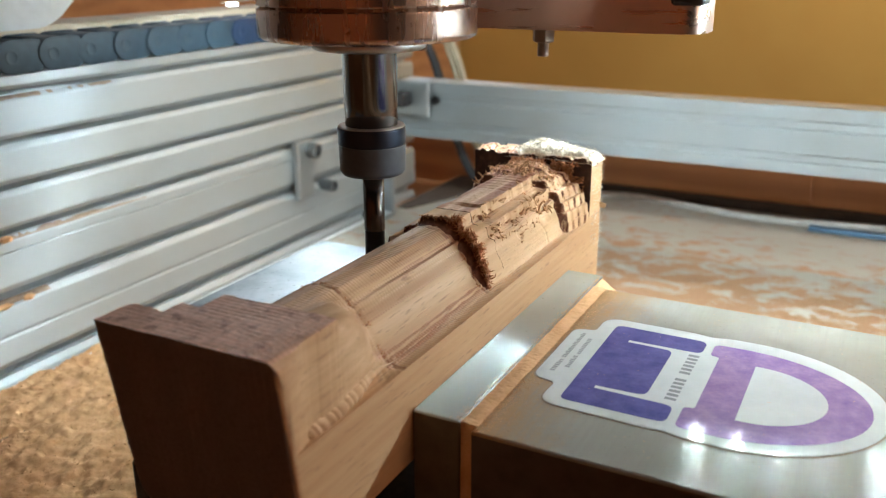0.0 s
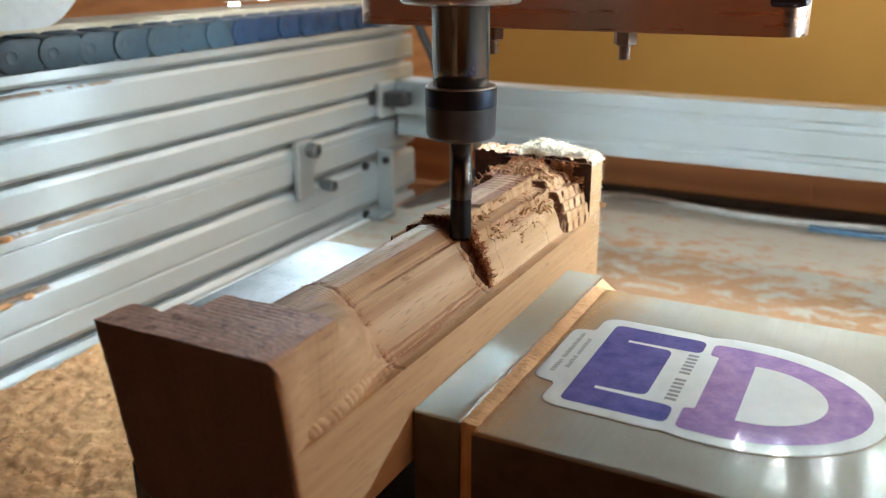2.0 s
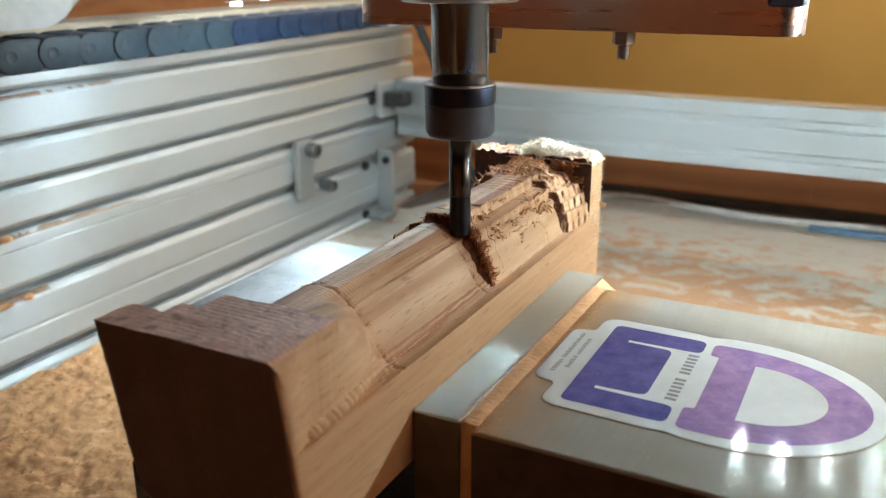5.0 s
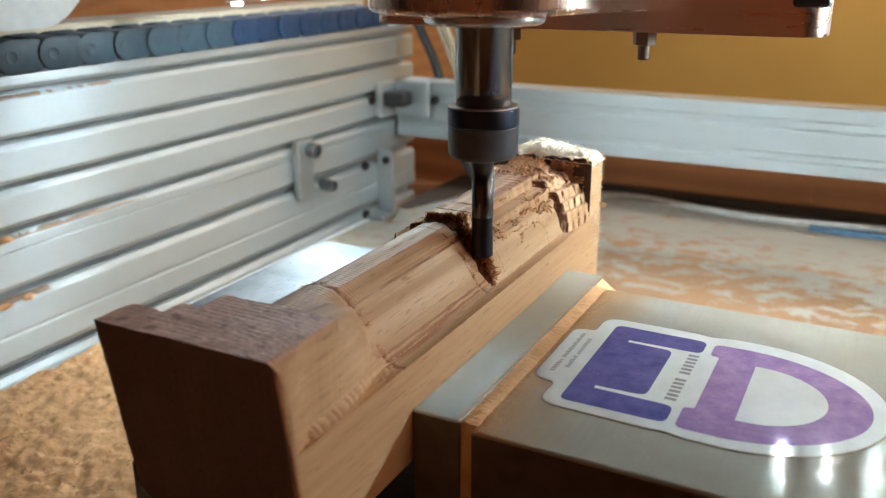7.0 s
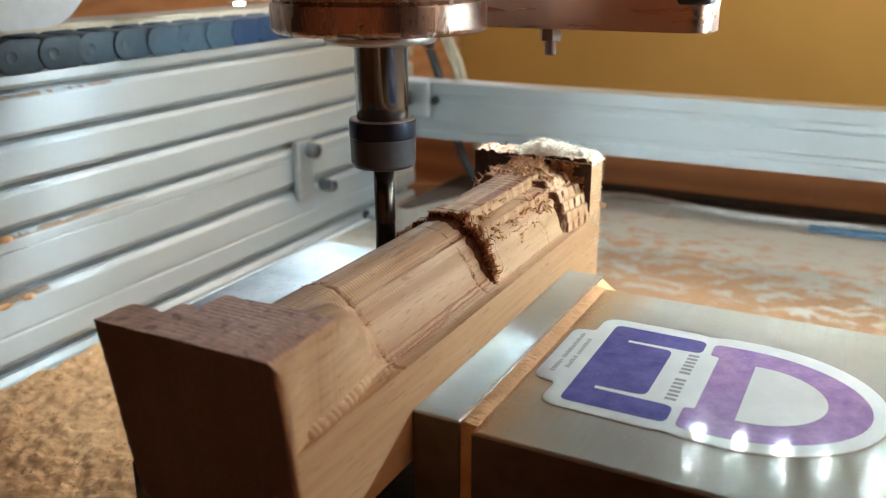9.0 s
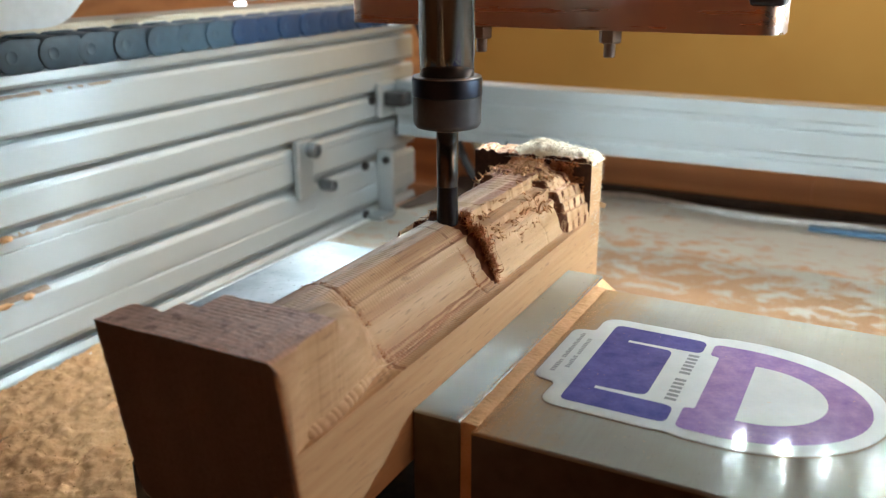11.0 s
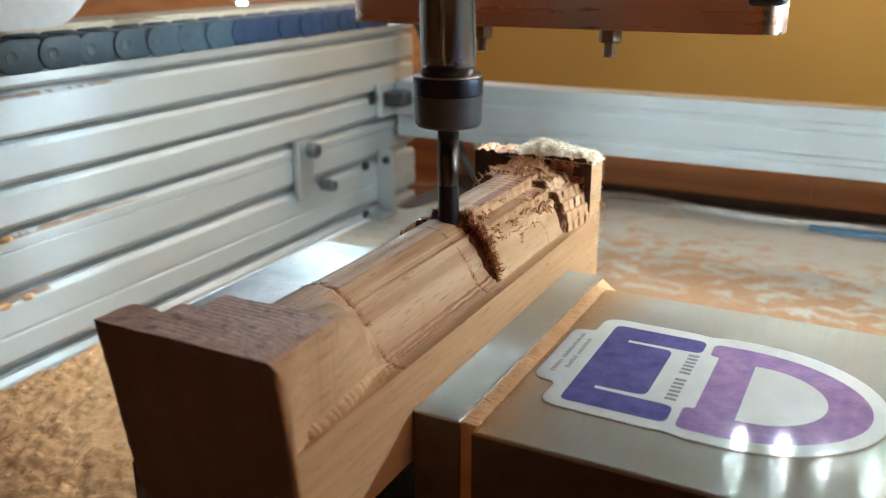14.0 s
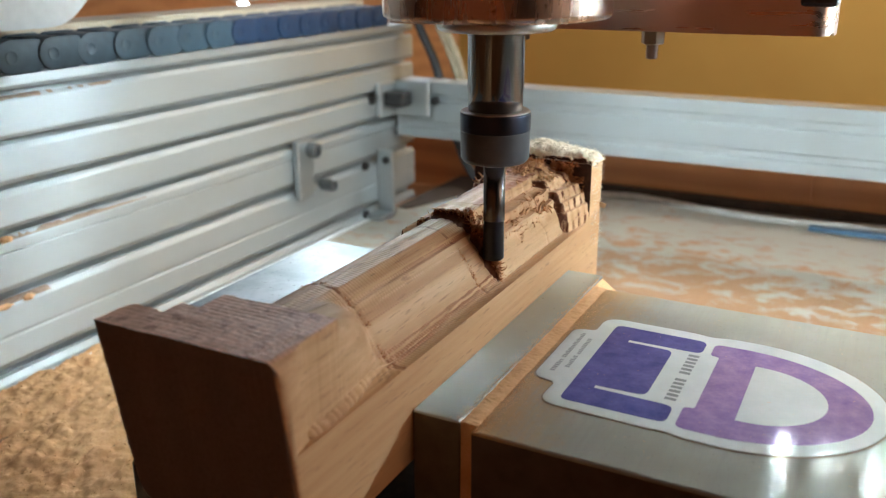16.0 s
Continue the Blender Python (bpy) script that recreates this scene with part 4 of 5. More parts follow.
def build_gap_dust():
    """Wood dust packed in the joint between jaw plate and vise body."""
    nx, ny = 16, 420
    xs, ys = np.linspace(53.4, 58.9, nx), np.linspace(-46.4, 57.5, ny)
    x, y = np.meshgrid(xs, ys, indexing="ij")
    over = 0.12 + 0.22 * bumpy(x.shape, (2, 30), 51) + 0.12 * bumpy(x.shape, (5, 140), 52) + 0.11 * bumpy(x.shape, (12, 380), 53)
    crown = 1 - ((x - 55.8) / 2.9) ** 2
    z = 72.95 + over * np.clip(crown, -0.2, 1) + 0.12 * crown
    z[0], z[-1] = 72.6, 72.5
    z = np.where(y > 48.4, np.minimum(z, 72.6 - 3.0 * np.clip((x - 54.2) / 4, 0, 1)), z)
    verts = np.stack([x, y, z], -1).reshape(-1, 3)
    a = (np.arange(nx - 1)[:, None] * ny + np.arange(ny - 1)[None, :])
    quads = np.stack([a, a + ny, a + ny + 1, a + 1], -1).reshape(-1, 4).tolist()
    # front of the packed joint
    k = len(verts)
    verts = np.concatenate([verts, np.array([(xx, -46.6, 40.0) for xx in xs])])
    quads += [[k + i, k + i + 1, (i + 1) * ny, i * ny] for i in range(nx - 1)]
    ob = mesh_part("joint_sawdust", (verts * MM).tolist(), quads, DUST)
    tagged(ob, "orange wood dust packed in the vise joint", "sawdust", kind="stuff")


build_gap_dust()


def build_dust_grains():
    """Loose grains on the steel beside the packed joint and over the vise top."""
    rng = random.Random(77)
    verts, faces = [], []

    def grain(x, y, z, r):
        k = len(verts)
        turn = rng.uniform(0, 6.3)
        for i in range(3):
            a = turn + 2.094 * i
            verts.append(((x + r * math.cos(a) * rng.uniform(0.7, 1.4)) * MM, (y + r * math.sin(a)) * MM, z * MM))
        verts.append((x * MM, y * MM, (z + r * 0.8) * MM))
        faces.extend(((k, k + 1, k + 3), (k + 1, k + 2, k + 3), (k + 2, k, k + 3)))

    for _ in range(5200):
        x = 58.2 + rng.expovariate(1 / 1.1)
        if x < 66:
            grain(x, rng.uniform(-48.6, 48), 73.0, rng.uniform(0.06, 0.17))
    for _ in range(1500):
        x = 53.9 - rng.expovariate(1 / 0.5)
        if x > 46:
            grain(x, rng.uniform(-46.6, 58), 73.5, rng.uniform(0.06, 0.15))
    for _ in range(260):
        grain(rng.uniform(58, 180), rng.uniform(-48, 48), 73.3, rng.uniform(0.06, 0.16))
    for _ in range(1500):
        x, y = rng.uniform(34, 41.5), rng.uniform(-40, 70)
        grain(x, y, surface_at(x, y), rng.uniform(0.06, 0.16))
    ob = mesh_part("sawdust_grains", verts, faces, DUST, smooth=False)
    tagged(ob, "loose grains of orange wood dust on the vise", "sawdust", kind="stuff")


build_dust_grains()


# ---- the sticker on the vise ----
def build_sticker():
    z = 73.02
    thing = empty("sticker", at(0, -1.0, 0), "white vinyl sticker with blue and purple shapes on the vise", "sticker")
    bow = [(106 + 34.0 * math.cos(a), -1.3 + 28.8 * math.sin(a)) for a in (radians(k) for k in range(84, -85, -6))]
    outline = [(59.8, -16.6, 3), (66.2, -17.6, 1.5), (65.4, -28.3, 5), (92, -29.2, 3), (95.5, -28.6, 2), (99, -29.8, 3)] + [(x, y, 0) for x, y in bow[::-1]] + \
              [(100, 27.4, 3), (95.5, 26.0, 2), (91, 27.0, 2), (65.5, 27.0, 5), (65.6, 16.4, 1.5), (59.8, 15.6, 4)]
    rim = rounded(outline, 2)
    mid = Vector((98, -0.6))
    rim = [tuple(mid + (Vector(q) - mid) * (1 + 0.45 / max((Vector(q) - mid).length, 1))) for q in rim]
    part("dust_rim", slab(rim, z, z + 0.06), GRIME, thing, "brown dust stuck to the edge")
    part("backing", slab(rounded(outline, 2), z, z + 0.22, 0.08), VINYL, thing, smooth=30)
    t = z + 0.225
    blue = [(69.8, -25.0, 2), (94.9, -25.2, 2.5), (94.9, -16.8, 2.5), (75.6, -16.3, 0.2), (75.6, -14.9, 0.2), (87.8, -14.6, 2.5),
            (87.8, 12.8, 2.5), (75.6, 13.0, 0.2), (75.6, 14.4, 0.2), (94.9, 14.4, 2.5), (94.9, 22.4, 2.5), (69.8, 22.8, 2.5)]
    part("blue_shape", slab(rounded(blue, 1), t, t + 0.03), INK_BLUE, thing, "dark blue printed shape")
    outer = [(x, y, 0) for x, y in [(104.0 + 32.3 * math.cos(a), -2.0 + 24.2 * math.sin(a)) for a in (radians(k) for k in range(-85, 86, 5))]]
    left = [(97.0, 22.0, 2.2), (97.0, 14.6, 2.0), (99.4, 14.2, 0.8), (99.4, -15.6, 0.8), (97.0, -16.0, 2.0), (97.0, -25.9, 2.2)]
    ring = rounded(outer + left, 1)
    inner = [(108.6, -17.0)] + [(110.0 + 16.8 * math.cos(a), -2.0 + 15.0 * math.sin(a)) for a in (radians(k) for k in range(-88, 89, 8))] + [(108.6, 13.0)]
    # the ring is built as a strip between its two outlines
    bm = slab(ring, t, t + 0.03)
    part("purple_shape", bm, INK_PURPLE, thing, "purple printed shape")
    part("white_shape", slab(inner, t + 0.034, t + 0.05), VINYL, thing)
    # lettering as plain bars, one for each letter
    def bars(x0, x1, y0, y1, count, gap, seed):
        rng = random.Random(seed)
        step = (y1 - y0) / count
        for k in range(count):
            if k in gap:
                continue
            a, b = y0 + step * k + 0.2 * step, y0 + step * (k + 1) - 0.2 * step
            lo = x0 + rng.choice((0, 0, 0.25)) * (x1 - x0) * (count > 14)
            part("text_bar", slab([(lo, a), (x1, a), (x1, b), (lo, b)], t, t + 0.02), INK_GREY, thing)

    bars(92.0, 94.7, -14.6, 13.2, 13, (6,), 1)
    bars(62.6, 63.8, -12.2, 13.4, 24, (7,), 2)
    bars(65.3, 66.5, -8.8, 10.6, 18, (7,), 3)


build_sticker()


# ---- the spindle ----
def build_spindle():
    """Built with the cutter's tip at the origin, its axis along z."""
    s = empty("spindle", at(20, 3, 90), "round steel milling spindle with black collet nut", "spindle")
    part("motor_body", lathe([(29.3, 75.3), (29.5, 75.6), (29.5, 75.9), (29.5, 150), (29.0, 150.4)], 96), BODY, s, "worn steel motor body", 30)
    part("bearing_cap", lathe([(0, 66.6), (28.2, 66.6), (29.2, 67.3), (29.5, 68.0), (29.5, 68.3), (29.5, 74.1), (29.5, 74.3), (29.2, 74.6), (28.6, 74.7), (28.6, 75.4)], 96),
         BODY, s, "worn steel bearing cap", 30)
    part("flange", lathe([(0, 63.4), (14.6, 63.4), (15.3, 63.8), (15.6, 64.6), (15.6, 66.7)], 64), ZINC, s, "bright steel flange", 30)
    part("shaft", lathe([(0, 41.0), (7.3, 41.0), (7.35, 48.0), (7.5, 48.2), (7.5, 62.0), (8.0, 62.8), (8.0, 63.6)], 64), SHAFT, s, "polished steel shaft", 30)
    nut = part("collet_nut", lathe([(0, 28.6), (7.0, 28.6), (8.6, 29.0), (9.25, 30.0), (9.28, 30.3), (9.4, 37.1), (9.4, 37.4), (8.0, 37.5)], 64),
               NUT_GREY, s, "dark grey steel collet nut", 30)
    part("collar", lathe([(8.0, 37.45), (9.4, 37.45), (9.55, 37.7), (9.55, 38.0), (9.55, 41.8), (9.5, 42.1), (9.2, 42.5), (7.9, 42.5), (7.9, 41.5)], 64),
         NUT_DARK, nut, "black collar of the nut", 30)
    part("rim", lathe([(7.7, 42.3), (9.0, 42.45), (9.3, 42.3), (9.35, 42.5), (9.1, 42.75), (7.7, 42.75)], 64), ZINC, nut, "bright worn rim", 30)
    part("face_ring", lathe([(0, 28.3), (6.0, 28.3), (7.2, 28.62), (7.2, 28.9)], 48), ZINC, nut)
    # a straight cutter: round shank, then two flutes
    part("shank", lathe([(2.95, 12.0), (3.0, 12.3), (3.0, 29.0)], 32), SHAFT_DARK, s, "dark polished shank", 30)
    bm = bmesh.new()
    rings = []
    for k in range(25):
        z = 0.6 + 11.8 * k / 24
        turn = z * 0.16
        ring = []
        for i in range(28):
            a = 2 * math.pi * i / 28
            r = 2.93 + 0.07 * math.cos(2 * a)
            if k == 0:
                r -= 0.5
            if k == 24:
                r = 2.98
            ring.append(bm.verts.new(Vector((r * math.cos(a + turn), r * math.sin(a + turn), z)) * MM))
        rings.append(ring)
    for lo, hi in zip(rings, rings[1:]):
        for i in range(28):
            bm.faces.new((lo[i], lo[(i + 1) % 28], hi[(i + 1) % 28], hi[i]))
    bm.faces.new(rings[0][::-1])
    bm.faces.new(rings[-1])
    part("cutter", bm, CUTTER, s, "black fluted milling cutter", 40)
    return s


SHAFT_DARK = polished_steel_material("dark_shank_steel", (0.11, 0.105, 0.105), 0.2, 0.3)
SPINDLE = build_spindle()


# ---- the carriage plate behind the spindle ----
def build_carriage():
    """Built about the spindle's x and the plate's front edge."""
    c = empty("carriage_plate", at(20, 62, 150.3), "milled aluminium carriage plate with round corners and bolts below", "carriage")
    out = rounded([(-70.5, 0, 8), (76.5, 0, 17), (76.5, 20, 8), (70, 37, 8), (-64, 37, 8), (-70.5, 20, 8)], 6, 10)
    part("plate", slab(out, 0, 13.5, 0.4), PLATE, c, "brushed aluminium plate", 30)
    for x in (-23.2, 22.8):
        bolt = part("bolt", lathe([(0, -9.6), (1.5, -9.6), (1.9, -9.2)] + [(2.0 - 0.25 * (k % 2), -9.0 + 0.35 * k) for k in range(12)] + [(2.0, -4.8), (2.0, 0.2)], 24,
                                  (x, 13)), BOLT, c, "threaded bolt end", 40)
        part("nut", lathe([(3.0, -5.0), (3.7, -4.6), (3.75, -1.0), (3.75, 0.02)], 6, (x, 13)), BOLT, bolt, "hexagon nut")
        part("washer", lathe([(4.0, -0.85), (4.2, -0.6), (4.2, 0.01)], 28, (x, 13)), BOLT, bolt)
    # unseen block, placed and sized to hide part of the row of lights
    part("runner_block", box(-62, 66, 41.5, 53.4, 0.2, 14.0, 1.0), DARK, c, "unseen dark steel runner block under the gantry, placed to mask its lights")
    part("stop_block", box(67, 76.8, -1.8, 8, 8.2, 16, 1.2), DARK, c, "grey steel stop block")
    part("cable_boot", moved(lathe([(0, 0), (4.5, 0.4), (5.4, 2.0), (5.4, 15), (4.0, 17)], 28), at(81, 3, 15.8, 0, 90, 0)), BLACK, c, "black rubber cable boot", 30)
    return c


CARRIAGE = build_carriage()


# ---- the gantry with its row of lights ----
def build_gantry():
    g = empty("gantry", at(0, 0, 0), "gantry beam with a row of cool white lights beneath", "gantry")
    part("beam", box(-190, 460, 98, 142, 166.0, 198, 1.5), ALU, g, "aluminium gantry beam")
    part("light_tape", box(-118, 436, 124.7, 132.7, 165.5, 165.98), PCB, g, "pale light tape")
    cheek = slab(rounded([(-70, 145.0, 4), (58, 145.0, 10), (92, 175.0, 10), (92, 250.0, 6), (-70, 250.0, 6)], 4), -212, -190, 1.0)
    bmesh.ops.transform(cheek, matrix=Matrix(((0, 0, 1, 0), (1, 0, 0, 0), (0, 1, 0, 0), (0, 0, 0, 1))), verts=cheek.verts)
    part("side_plate", cheek, WHITE, g, "white painted side plate with a sloping end", 35)
    lamp = box(-1.9, 1.9, -1.9, 1.9, -1.3, 0, 0.3, 1)
    me = bpy.data.meshes.new("led")
    lamp.to_mesh(me)
    lamp.free()
    me.materials.append(LED)
    for k in range(33):
        ob = new("led", me)
        ob.parent = g
        ob.location = Vector((-107.0 + 16.7 * k, 128.7, 165.45)) * MM
    # the end of the tape hangs loose
    part("loose_tape", sweep([(-112, 129, 165.6), (-119, 125, 160), (-128, 121, 156.5), (-137, 120.0, 154.2), (-149, 119.5, 153.2)], 4, 8, 0.07), PCB, g, "loose hanging end of the light tape")
    dim = me.copy()
    dim.materials[0] = LED_DIM
    for x, y, z in ((-145.4, 120, 152.9), (-129.0, 121.3, 155.9)):
        ob = new("led", dim)
        ob.parent = g
        ob.location = Vector((x, y, z)) * MM
    return g


GANTRY = build_gantry()


# ---- the cable chain on the side rail ----
def build_chain():
    chain = empty("cable_chain", at(-183.5, -36.6, 128.7), "dark grey nylon cable chain lying along the side rail", "cable chain")

    def link_mesh():
        side = []
        for k in range(13):
            a = radians(90 + 180 * k / 12)
            side.append((6.6 + 6.6 * math.cos(a), 6.7 + 6.7 * math.sin(a)))
        side += [(19.4, 0.0), (22.0, 0.9), (22.0, 12.5), (19.4, 13.4)]
        bm = slab(side, 0, 2.0, 0.5)
        bmesh.ops.transform(bm, matrix=Matrix(((0, 0, 1, 0), (1, 0, 0, 0), (0, 1, 0, 0), (0, 0, 0, 1))), verts=bm.verts)
        body = box(-22, -0.2, 5, 19, 0.6, 12.8, 0.5)
        back = bm.copy()
        bmesh.ops.translate(back, vec=(-0.024, 0, 0), verts=back.verts)
        return merged(bm, body, back)

    first = part("link", link_mesh(), CHAIN, chain, smooth=35)
    pin = part("pin", moved(lathe([(2.7, 0), (2.9, 0.08), (2.9, 0.2), (2.5, 0.25), (2.3, 0.1), (0, 0.1)], 24), at(2.0, 7.0, 6.7, 0, 90, 0)), CHAIN, first, smooth=40)
    # far links: the blue glow round the lights is put into the nylon colour
    far_link = first.data.copy()
    far_link.materials[0] = CHAIN_BLUE_LIT
    far_pin = pin.data.copy()
    far_pin.materials[0] = CHAIN_BLUE_LIT
    for k in range(1, 18):
        ob = new("link", first.data if k < 10 else far_link)
        ob.parent = chain
        ob.location = Vector((0.25 * math.sin(k * 2.1), 19.7 * k, 0)) * MM
        ob.rotation_euler.z = radians(2.2 + 0.5 * math.sin(k * 1.3))
        p = new("pin", pin.data if k < 10 else far_pin)
        p.parent = ob
    strip = tagged(part("guide_strip", box(-236, -208, -60, 330, 128.6, 145.0, 1), FUZZ), "pale dusty strip on the rail behind the chain", "strip")


build_chain()


# ---- brackets, bolts and cables ----
def socket_screw(x, y, z, m, r=3.4, h=6.0, parent=None, metal=DARK):
    bm = lathe([(0, h - 1.6), (r * 0.5, h - 1.6), (r * 0.55, h), (r * 0.9, h), (r, h - 0.4), (r, 0)][::-1], 24)
    return part("screw", moved(bm, at(x, y, z) @ m), metal, parent, smooth=40)


def build_brackets():
    toward_x = pose(0, 0, 0, 0, 90, 0)
    toward_cam = pose(0, 0, 0, 90, 0, 0)
    b = empty("limit_bracket", at(-183, 0, 0), "small aluminium angle bracket screwed to the side rail", "bracket", "corner brackets")
    part("plate", box(0.1, 4.5, 206, 222, 33, 69, 1.2), BRACKET, b)
    socket_screw(4.4, 218, 62.5, toward_x, 4.6, 6, b, SCREW_GREY)
    socket_screw(-1, 236, 36.5, toward_x, 3.8, 10, b, SCREW_GREY)
    c = empty("corner_bracket", at(-183, 0, 0), "aluminium angle bracket at the foot of the corner", "bracket", "corner brackets")
    part("plate", box(0.1, 13.5, 300, 303, 1, 47, 1.2), BRACKET, c)
    part("foot", box(0.1, 13.5, 284, 299.8, 0.2, 4, 1.2), BRACKET, c)
    socket_screw(8.5, 300, 40, toward_cam, 2.5, 2.5, c)
    d = empty("corner_bracket", at(-183, 0, 0), "aluminium corner bracket joining side rail and cross rail", "bracket", "corner brackets")
    part("plate", box(0.1, 5, 300, 322, 68, 92, 1.5), BRACKET, d)
    part("plate", box(5.2, 32, 318, 322, 68, 92, 1.5), BRACKET, d)
    part("strap", box(4, 20, 304, 317.8, 76, 86, 2.0), DARK, d, "dark clamp bolt")
    socket_screw(36, 322.5, 80, toward_cam, 2.8, 4, d)
    for y, z in ((296, 81), (285, 38), (284, 4)):
        s = socket_screw(-183.5, y, z, toward_x, 3.0, 2.5)
        tagged(s, "dark socket head screw in the rail slot", "screw", "rail screws")


build_brackets()


def build_cables():
    hose = part("cable_sleeve", merged(sweep([(-206, 352, 190), (-190, 352, 160), (-176, 350, 128), (-161, 348, 100), (-150, 350, 60), (-138, 362, 20), (-120, 380, 3.2)], 3.2)), BLACK, smooth=60)
    tagged(hose, "black cable hanging behind the corner", "cable", "hanging cables")
    for k, off in enumerate((6.5, 11.5)):
        h = part("cable_sleeve", sweep([(-200 + off, 356, 190), (-184 + off, 356, 160), (-169 + off, 354, 128), (-155 + off, 352, 100), (-145 + off, 354, 60), (-132 + off, 366, 20), (-112 + off, 384, 2.6)], 2.4), BEIGE, smooth=60)
        tagged(h, "beige sleeved cable hanging behind the corner", "cable", "hanging cables")
    w = part("bed_cable", sweep([(-60, 414, 2.2), (-30, 420, 2.2), (0, 414, 2.2), (40, 404, 2.2), (80, 402, 2.2), (140, 412, 2.2), (220, 405, 2.2)], 2.2), PALE, smooth=60)
    tagged(w, "pale cable lying along the back of the bed", "cable")
    b = part("blue_strip", box(92, 240, 392, 399, 0.0, 3.0, 1), BLUE)
    tagged(b, "blue plastic strip lying on the bed", "strip")
    loop = part("thin_cable", sweep([(-92, 318, 56), (-84, 300, 40), (-80, 290, 22), (-70, 286, 8), (-62, 289, 1.6), (-56, 300, 1.6)], 1.5), BLACK, smooth=60)
    tagged(loop, "thin black cable running from the cross rail to the bed", "cable")


build_cables()


# ---- loose sawdust ----
def build_sawdust():
    nx, ny = 260, 430
    xs, ys = np.linspace(-179.4, -40, nx), np.linspace(-120, 90, ny)
    x, y = np.meshgrid(xs, ys, indexing="ij")
    z = 2.6 + 1.4 * bumpy(x.shape, (14, 18), 61) + 0.9 * bumpy(x.shape, (28, 34), 65) + 0.85 * bumpy(x.shape, (50, 60), 62) + 0.3 * bumpy(x.shape, (125, 150), 63)
    z = z + np.random.default_rng(64).uniform(-0.07, 0.07, x.shape)
    z = z * np.clip((90 - y) / 50, 0, 1) * np.clip((-40 - x) / 30, 0, 1) - 0.3
    verts = np.stack([x, y, z], -1).reshape(-1, 3)
    a = (np.arange(nx - 1)[:, None] * ny + np.arange(ny - 1)[None, :])
    quads = np.stack([a, a + ny, a + ny + 1, a + 1], -1).reshape(-1, 4).tolist()
    tagged(mesh_part("sawdust", (verts * MM).tolist(), quads, DUST), "thick layer of light brown sawdust on the bed", "sawdust", kind="stuff")
    rng = random.Random(66)
    flakes = []
    for _ in range(2200):
        cx, cy = rng.uniform(-178, -75), rng.uniform(-110, 60)
        i, j = int((cx + 179.4) / 139.4 * (nx - 1)), int((cy + 120) / 210.0 * (ny - 1))
        flakes.append((cx, cy, float(z[i, j]) + 0.15))
    chips = mesh_part("sawdust_fibres", *splinters(flakes, 67, (0.7, 2.0), 0.16, (0.2, 0.2, -0.35), 1.6), DUST)
    tagged(chips, "fine curled wood fibres lying on the sawdust", "sawdust", kind="stuff")
    n = 150
    ridge = []
    for i in range(n):
        y = -58 + 150.0 * i / n
        w = max(0.0, 0.5 + 1.3 * noise.noise(Vector((y * 0.09, 2.0, 0))) + 0.5 * noise.noise(Vector((y * 0.5, 5.0, 0)))) * min(1, (92 - y) / 40)
        ridge += [(-182.6, y, 1.3 + 1.6 * w), (-181.4, y, 1.35 + 1.2 * w), (-180.2, y, 1.3 + 0.7 * w), (-178.2 - 0.6 * (1 - w), y, 0.0)]
    quads = [[4 * i + c, 4 * i + c + 1, 4 * i + c + 5, 4 * i + c + 4] for i in range(n - 1) for c in range(3)]
    tagged(mesh_part("sawdust_ridge", (np.array(ridge) * MM).tolist(), quads, DUST), "ridge of sawdust lying along the foot of the rail", "sawdust", kind="stuff")
    for y, z, s in ((7.5, 38.2, 5.4), (21, 38.4, 2.6), (15, 65.4, 2.6)):
        bm = bmesh.new()
        bmesh.ops.create_icosphere(bm, subdivisions=3, radius=1)
        rng = random.Random(int(y * 10))
        for v in bm.verts:
            w = 1 + 0.45 * noise.noise(v.co * 2.3 + Vector((y, z, 0))) + 0.25 * noise.noise(v.co * 7 + Vector((y, z, 3)))
            v.co = Vector((-184.5 + v.co.x * 2.4 * w, y + v.co.y * s * 1.15 * w, z - 1.8 + v.co.z * 1.3 * w)) * MM
        tagged(part("sawdust_heap", bm, DUST, smooth=60), "small heap of sawdust caught in the rail slot", "sawdust", "sawdust in the rail", "stuff")


build_sawdust()


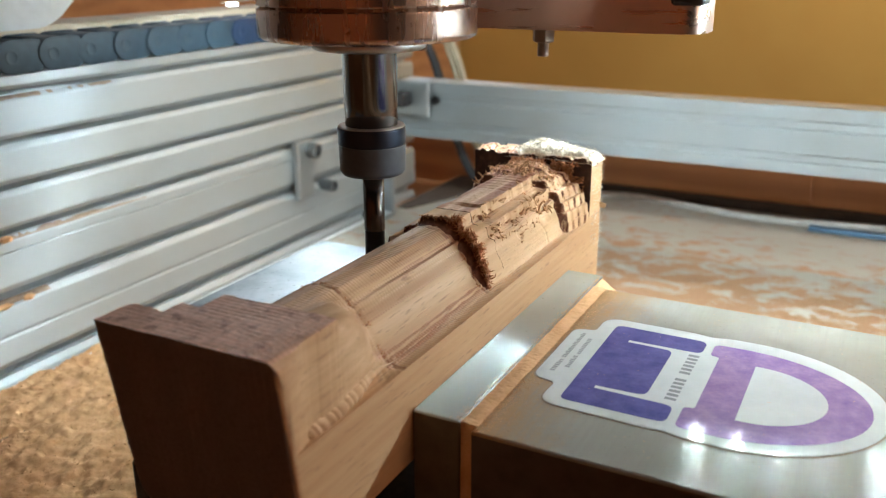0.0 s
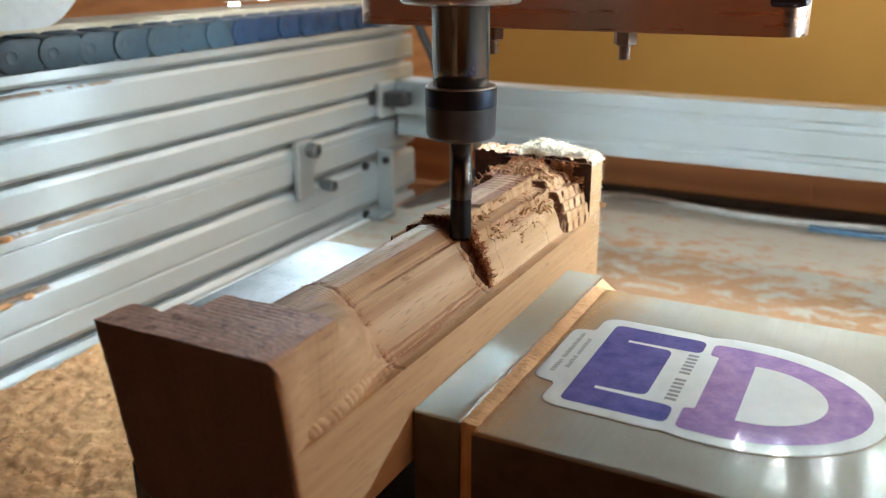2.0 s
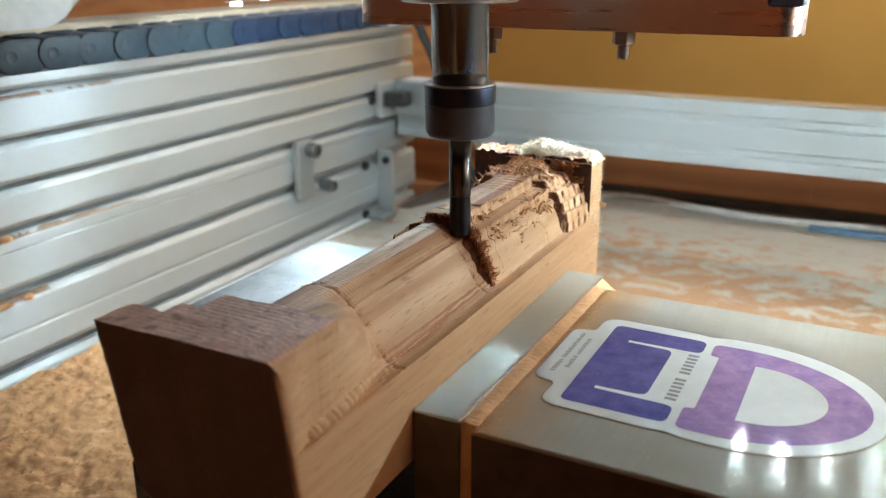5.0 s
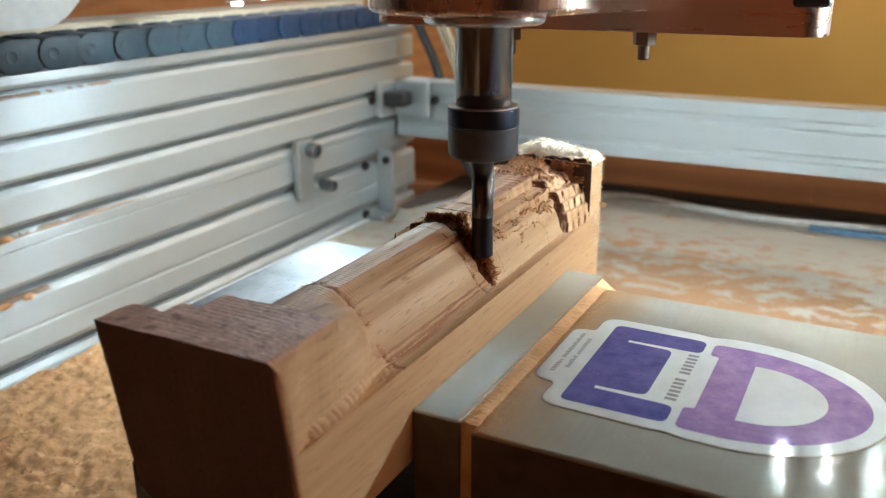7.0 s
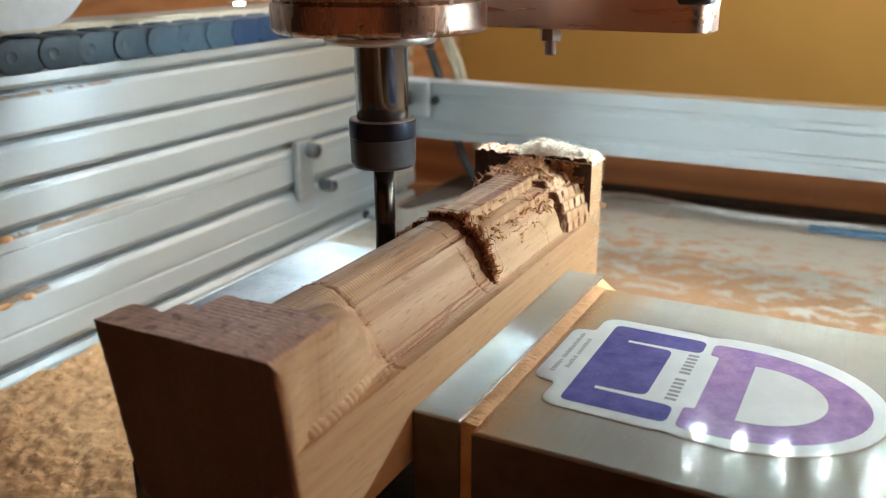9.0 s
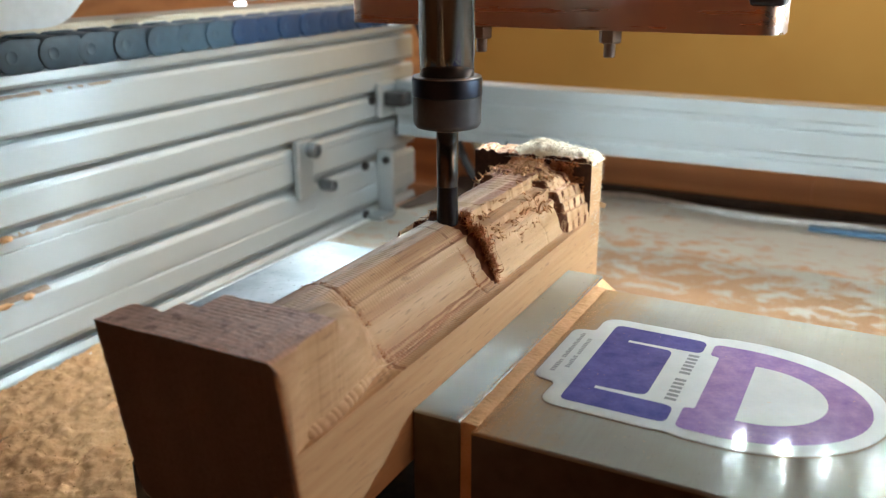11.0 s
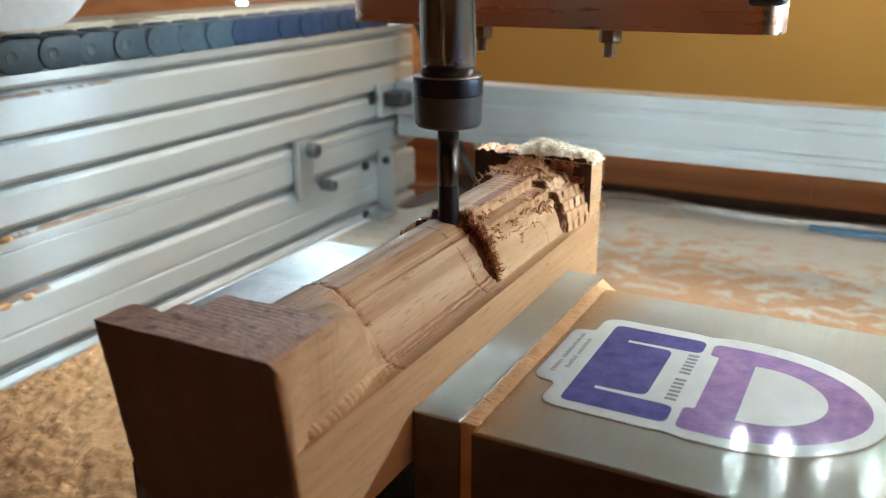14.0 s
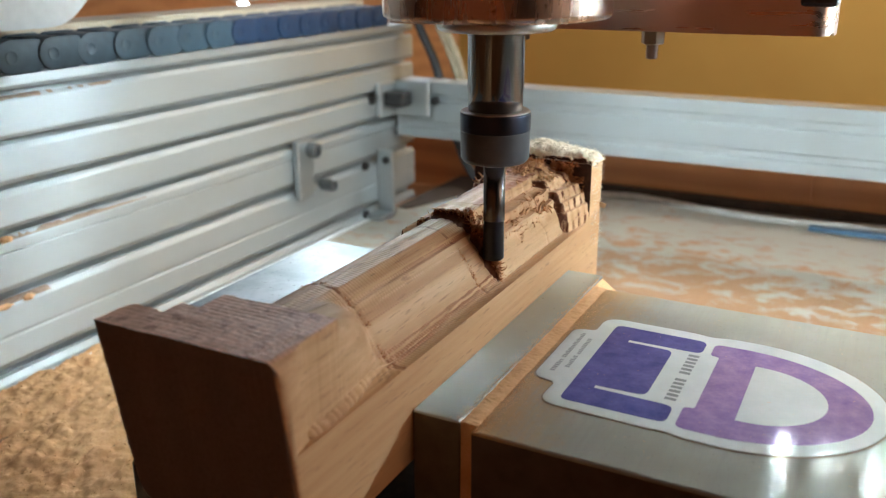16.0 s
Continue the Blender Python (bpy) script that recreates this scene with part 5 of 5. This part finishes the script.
# ---- what moves ----
TURNS = (0.005, 1.458, 2.941, 4.442, 5.948, 7.398, 8.847, 10.311, 11.807, 13.308, 14.767, 16.283)
OFF_T = (0, 0.5, 1, 1.5, 2, 2.5, 3, 3.5, 4, 4.2, 5.2, 6.3, 6.5, 7, 7.5, 8, 8.5, 9, 10.2, 11.5, 12, 12.5, 13, 13.5, 14, 14.5, 15, 15.5, 16)
OFF_X = (0.5, 0, 0, -0.6, 0.6, -1.3, 0.4, -1.5, 1.2, -0.2, 0, 0, -0.7, 1.6, -0.4, 1.6, -1.1, 0.2, 0, -0.2, 0.4, -0.4, 0, -0.5, 0.3, 0.2, 0.6, 0.2, -0.3)
TIP_DX = (0, 2.7, 6.7, 7.7, 9.0, 10.7, 12.7, 14.1, 15.5, 16.2, 16.9, 17.4, 18.2, 19.2)
TIP_Z = (14.7, 14.4, 13.3, 13.1, 12.4, 10.9, 9.5, 7.7, 6.0, 5.3, 3.8, 2.9, 1.2, -0.4)


def tip_at(t):
    """The cutter's tip at t seconds: to and fro over the round, a step further along it after each pass."""
    i = max(k for k in range(len(TURNS) - 1) if TURNS[k] <= t or k == 0)
    s = min(max((t - TURNS[i]) / (TURNS[i + 1] - TURNS[i]), 0), 1)
    x = 20.24 + (-1 if i % 2 == 0 else 1) * 19.2 * math.cos(math.pi * s) + float(np.interp(t, OFF_T, OFF_X))
    x = min(max(x, 20.24 - 19.2), 20.24 + 18.9)
    z = SHELF + float(np.interp(abs(x - 20.24), TIP_DX, TIP_Z))
    return x, 3.3 + advance(t), z


def advance(t):
    i = max(k for k in range(len(TURNS) - 1) if TURNS[k] <= t or k == 0)
    return 0.69 * i + 0.69 * min(max((t - TURNS[i] - 0.02) / 0.14, 0), 1)


def motions():
    times = [k / 10 for k in range(161)]
    rows, plate, beam, lip = [], [], [], []
    for t in times:
        x, y, z = tip_at(t)
        rows.append((t, at(x, y, z)))
        plate.append((t, at(x, y + 58.7, 150.3)))
        beam.append((t, at(0, y - 3.3, 0)))
        lip.append((t, at(0, y - 0.5, 0)))
    walk(SPINDLE, rows)
    walk(CARRIAGE, plate)
    walk(GANTRY, beam)
    walk(LIP, lip)


motions()
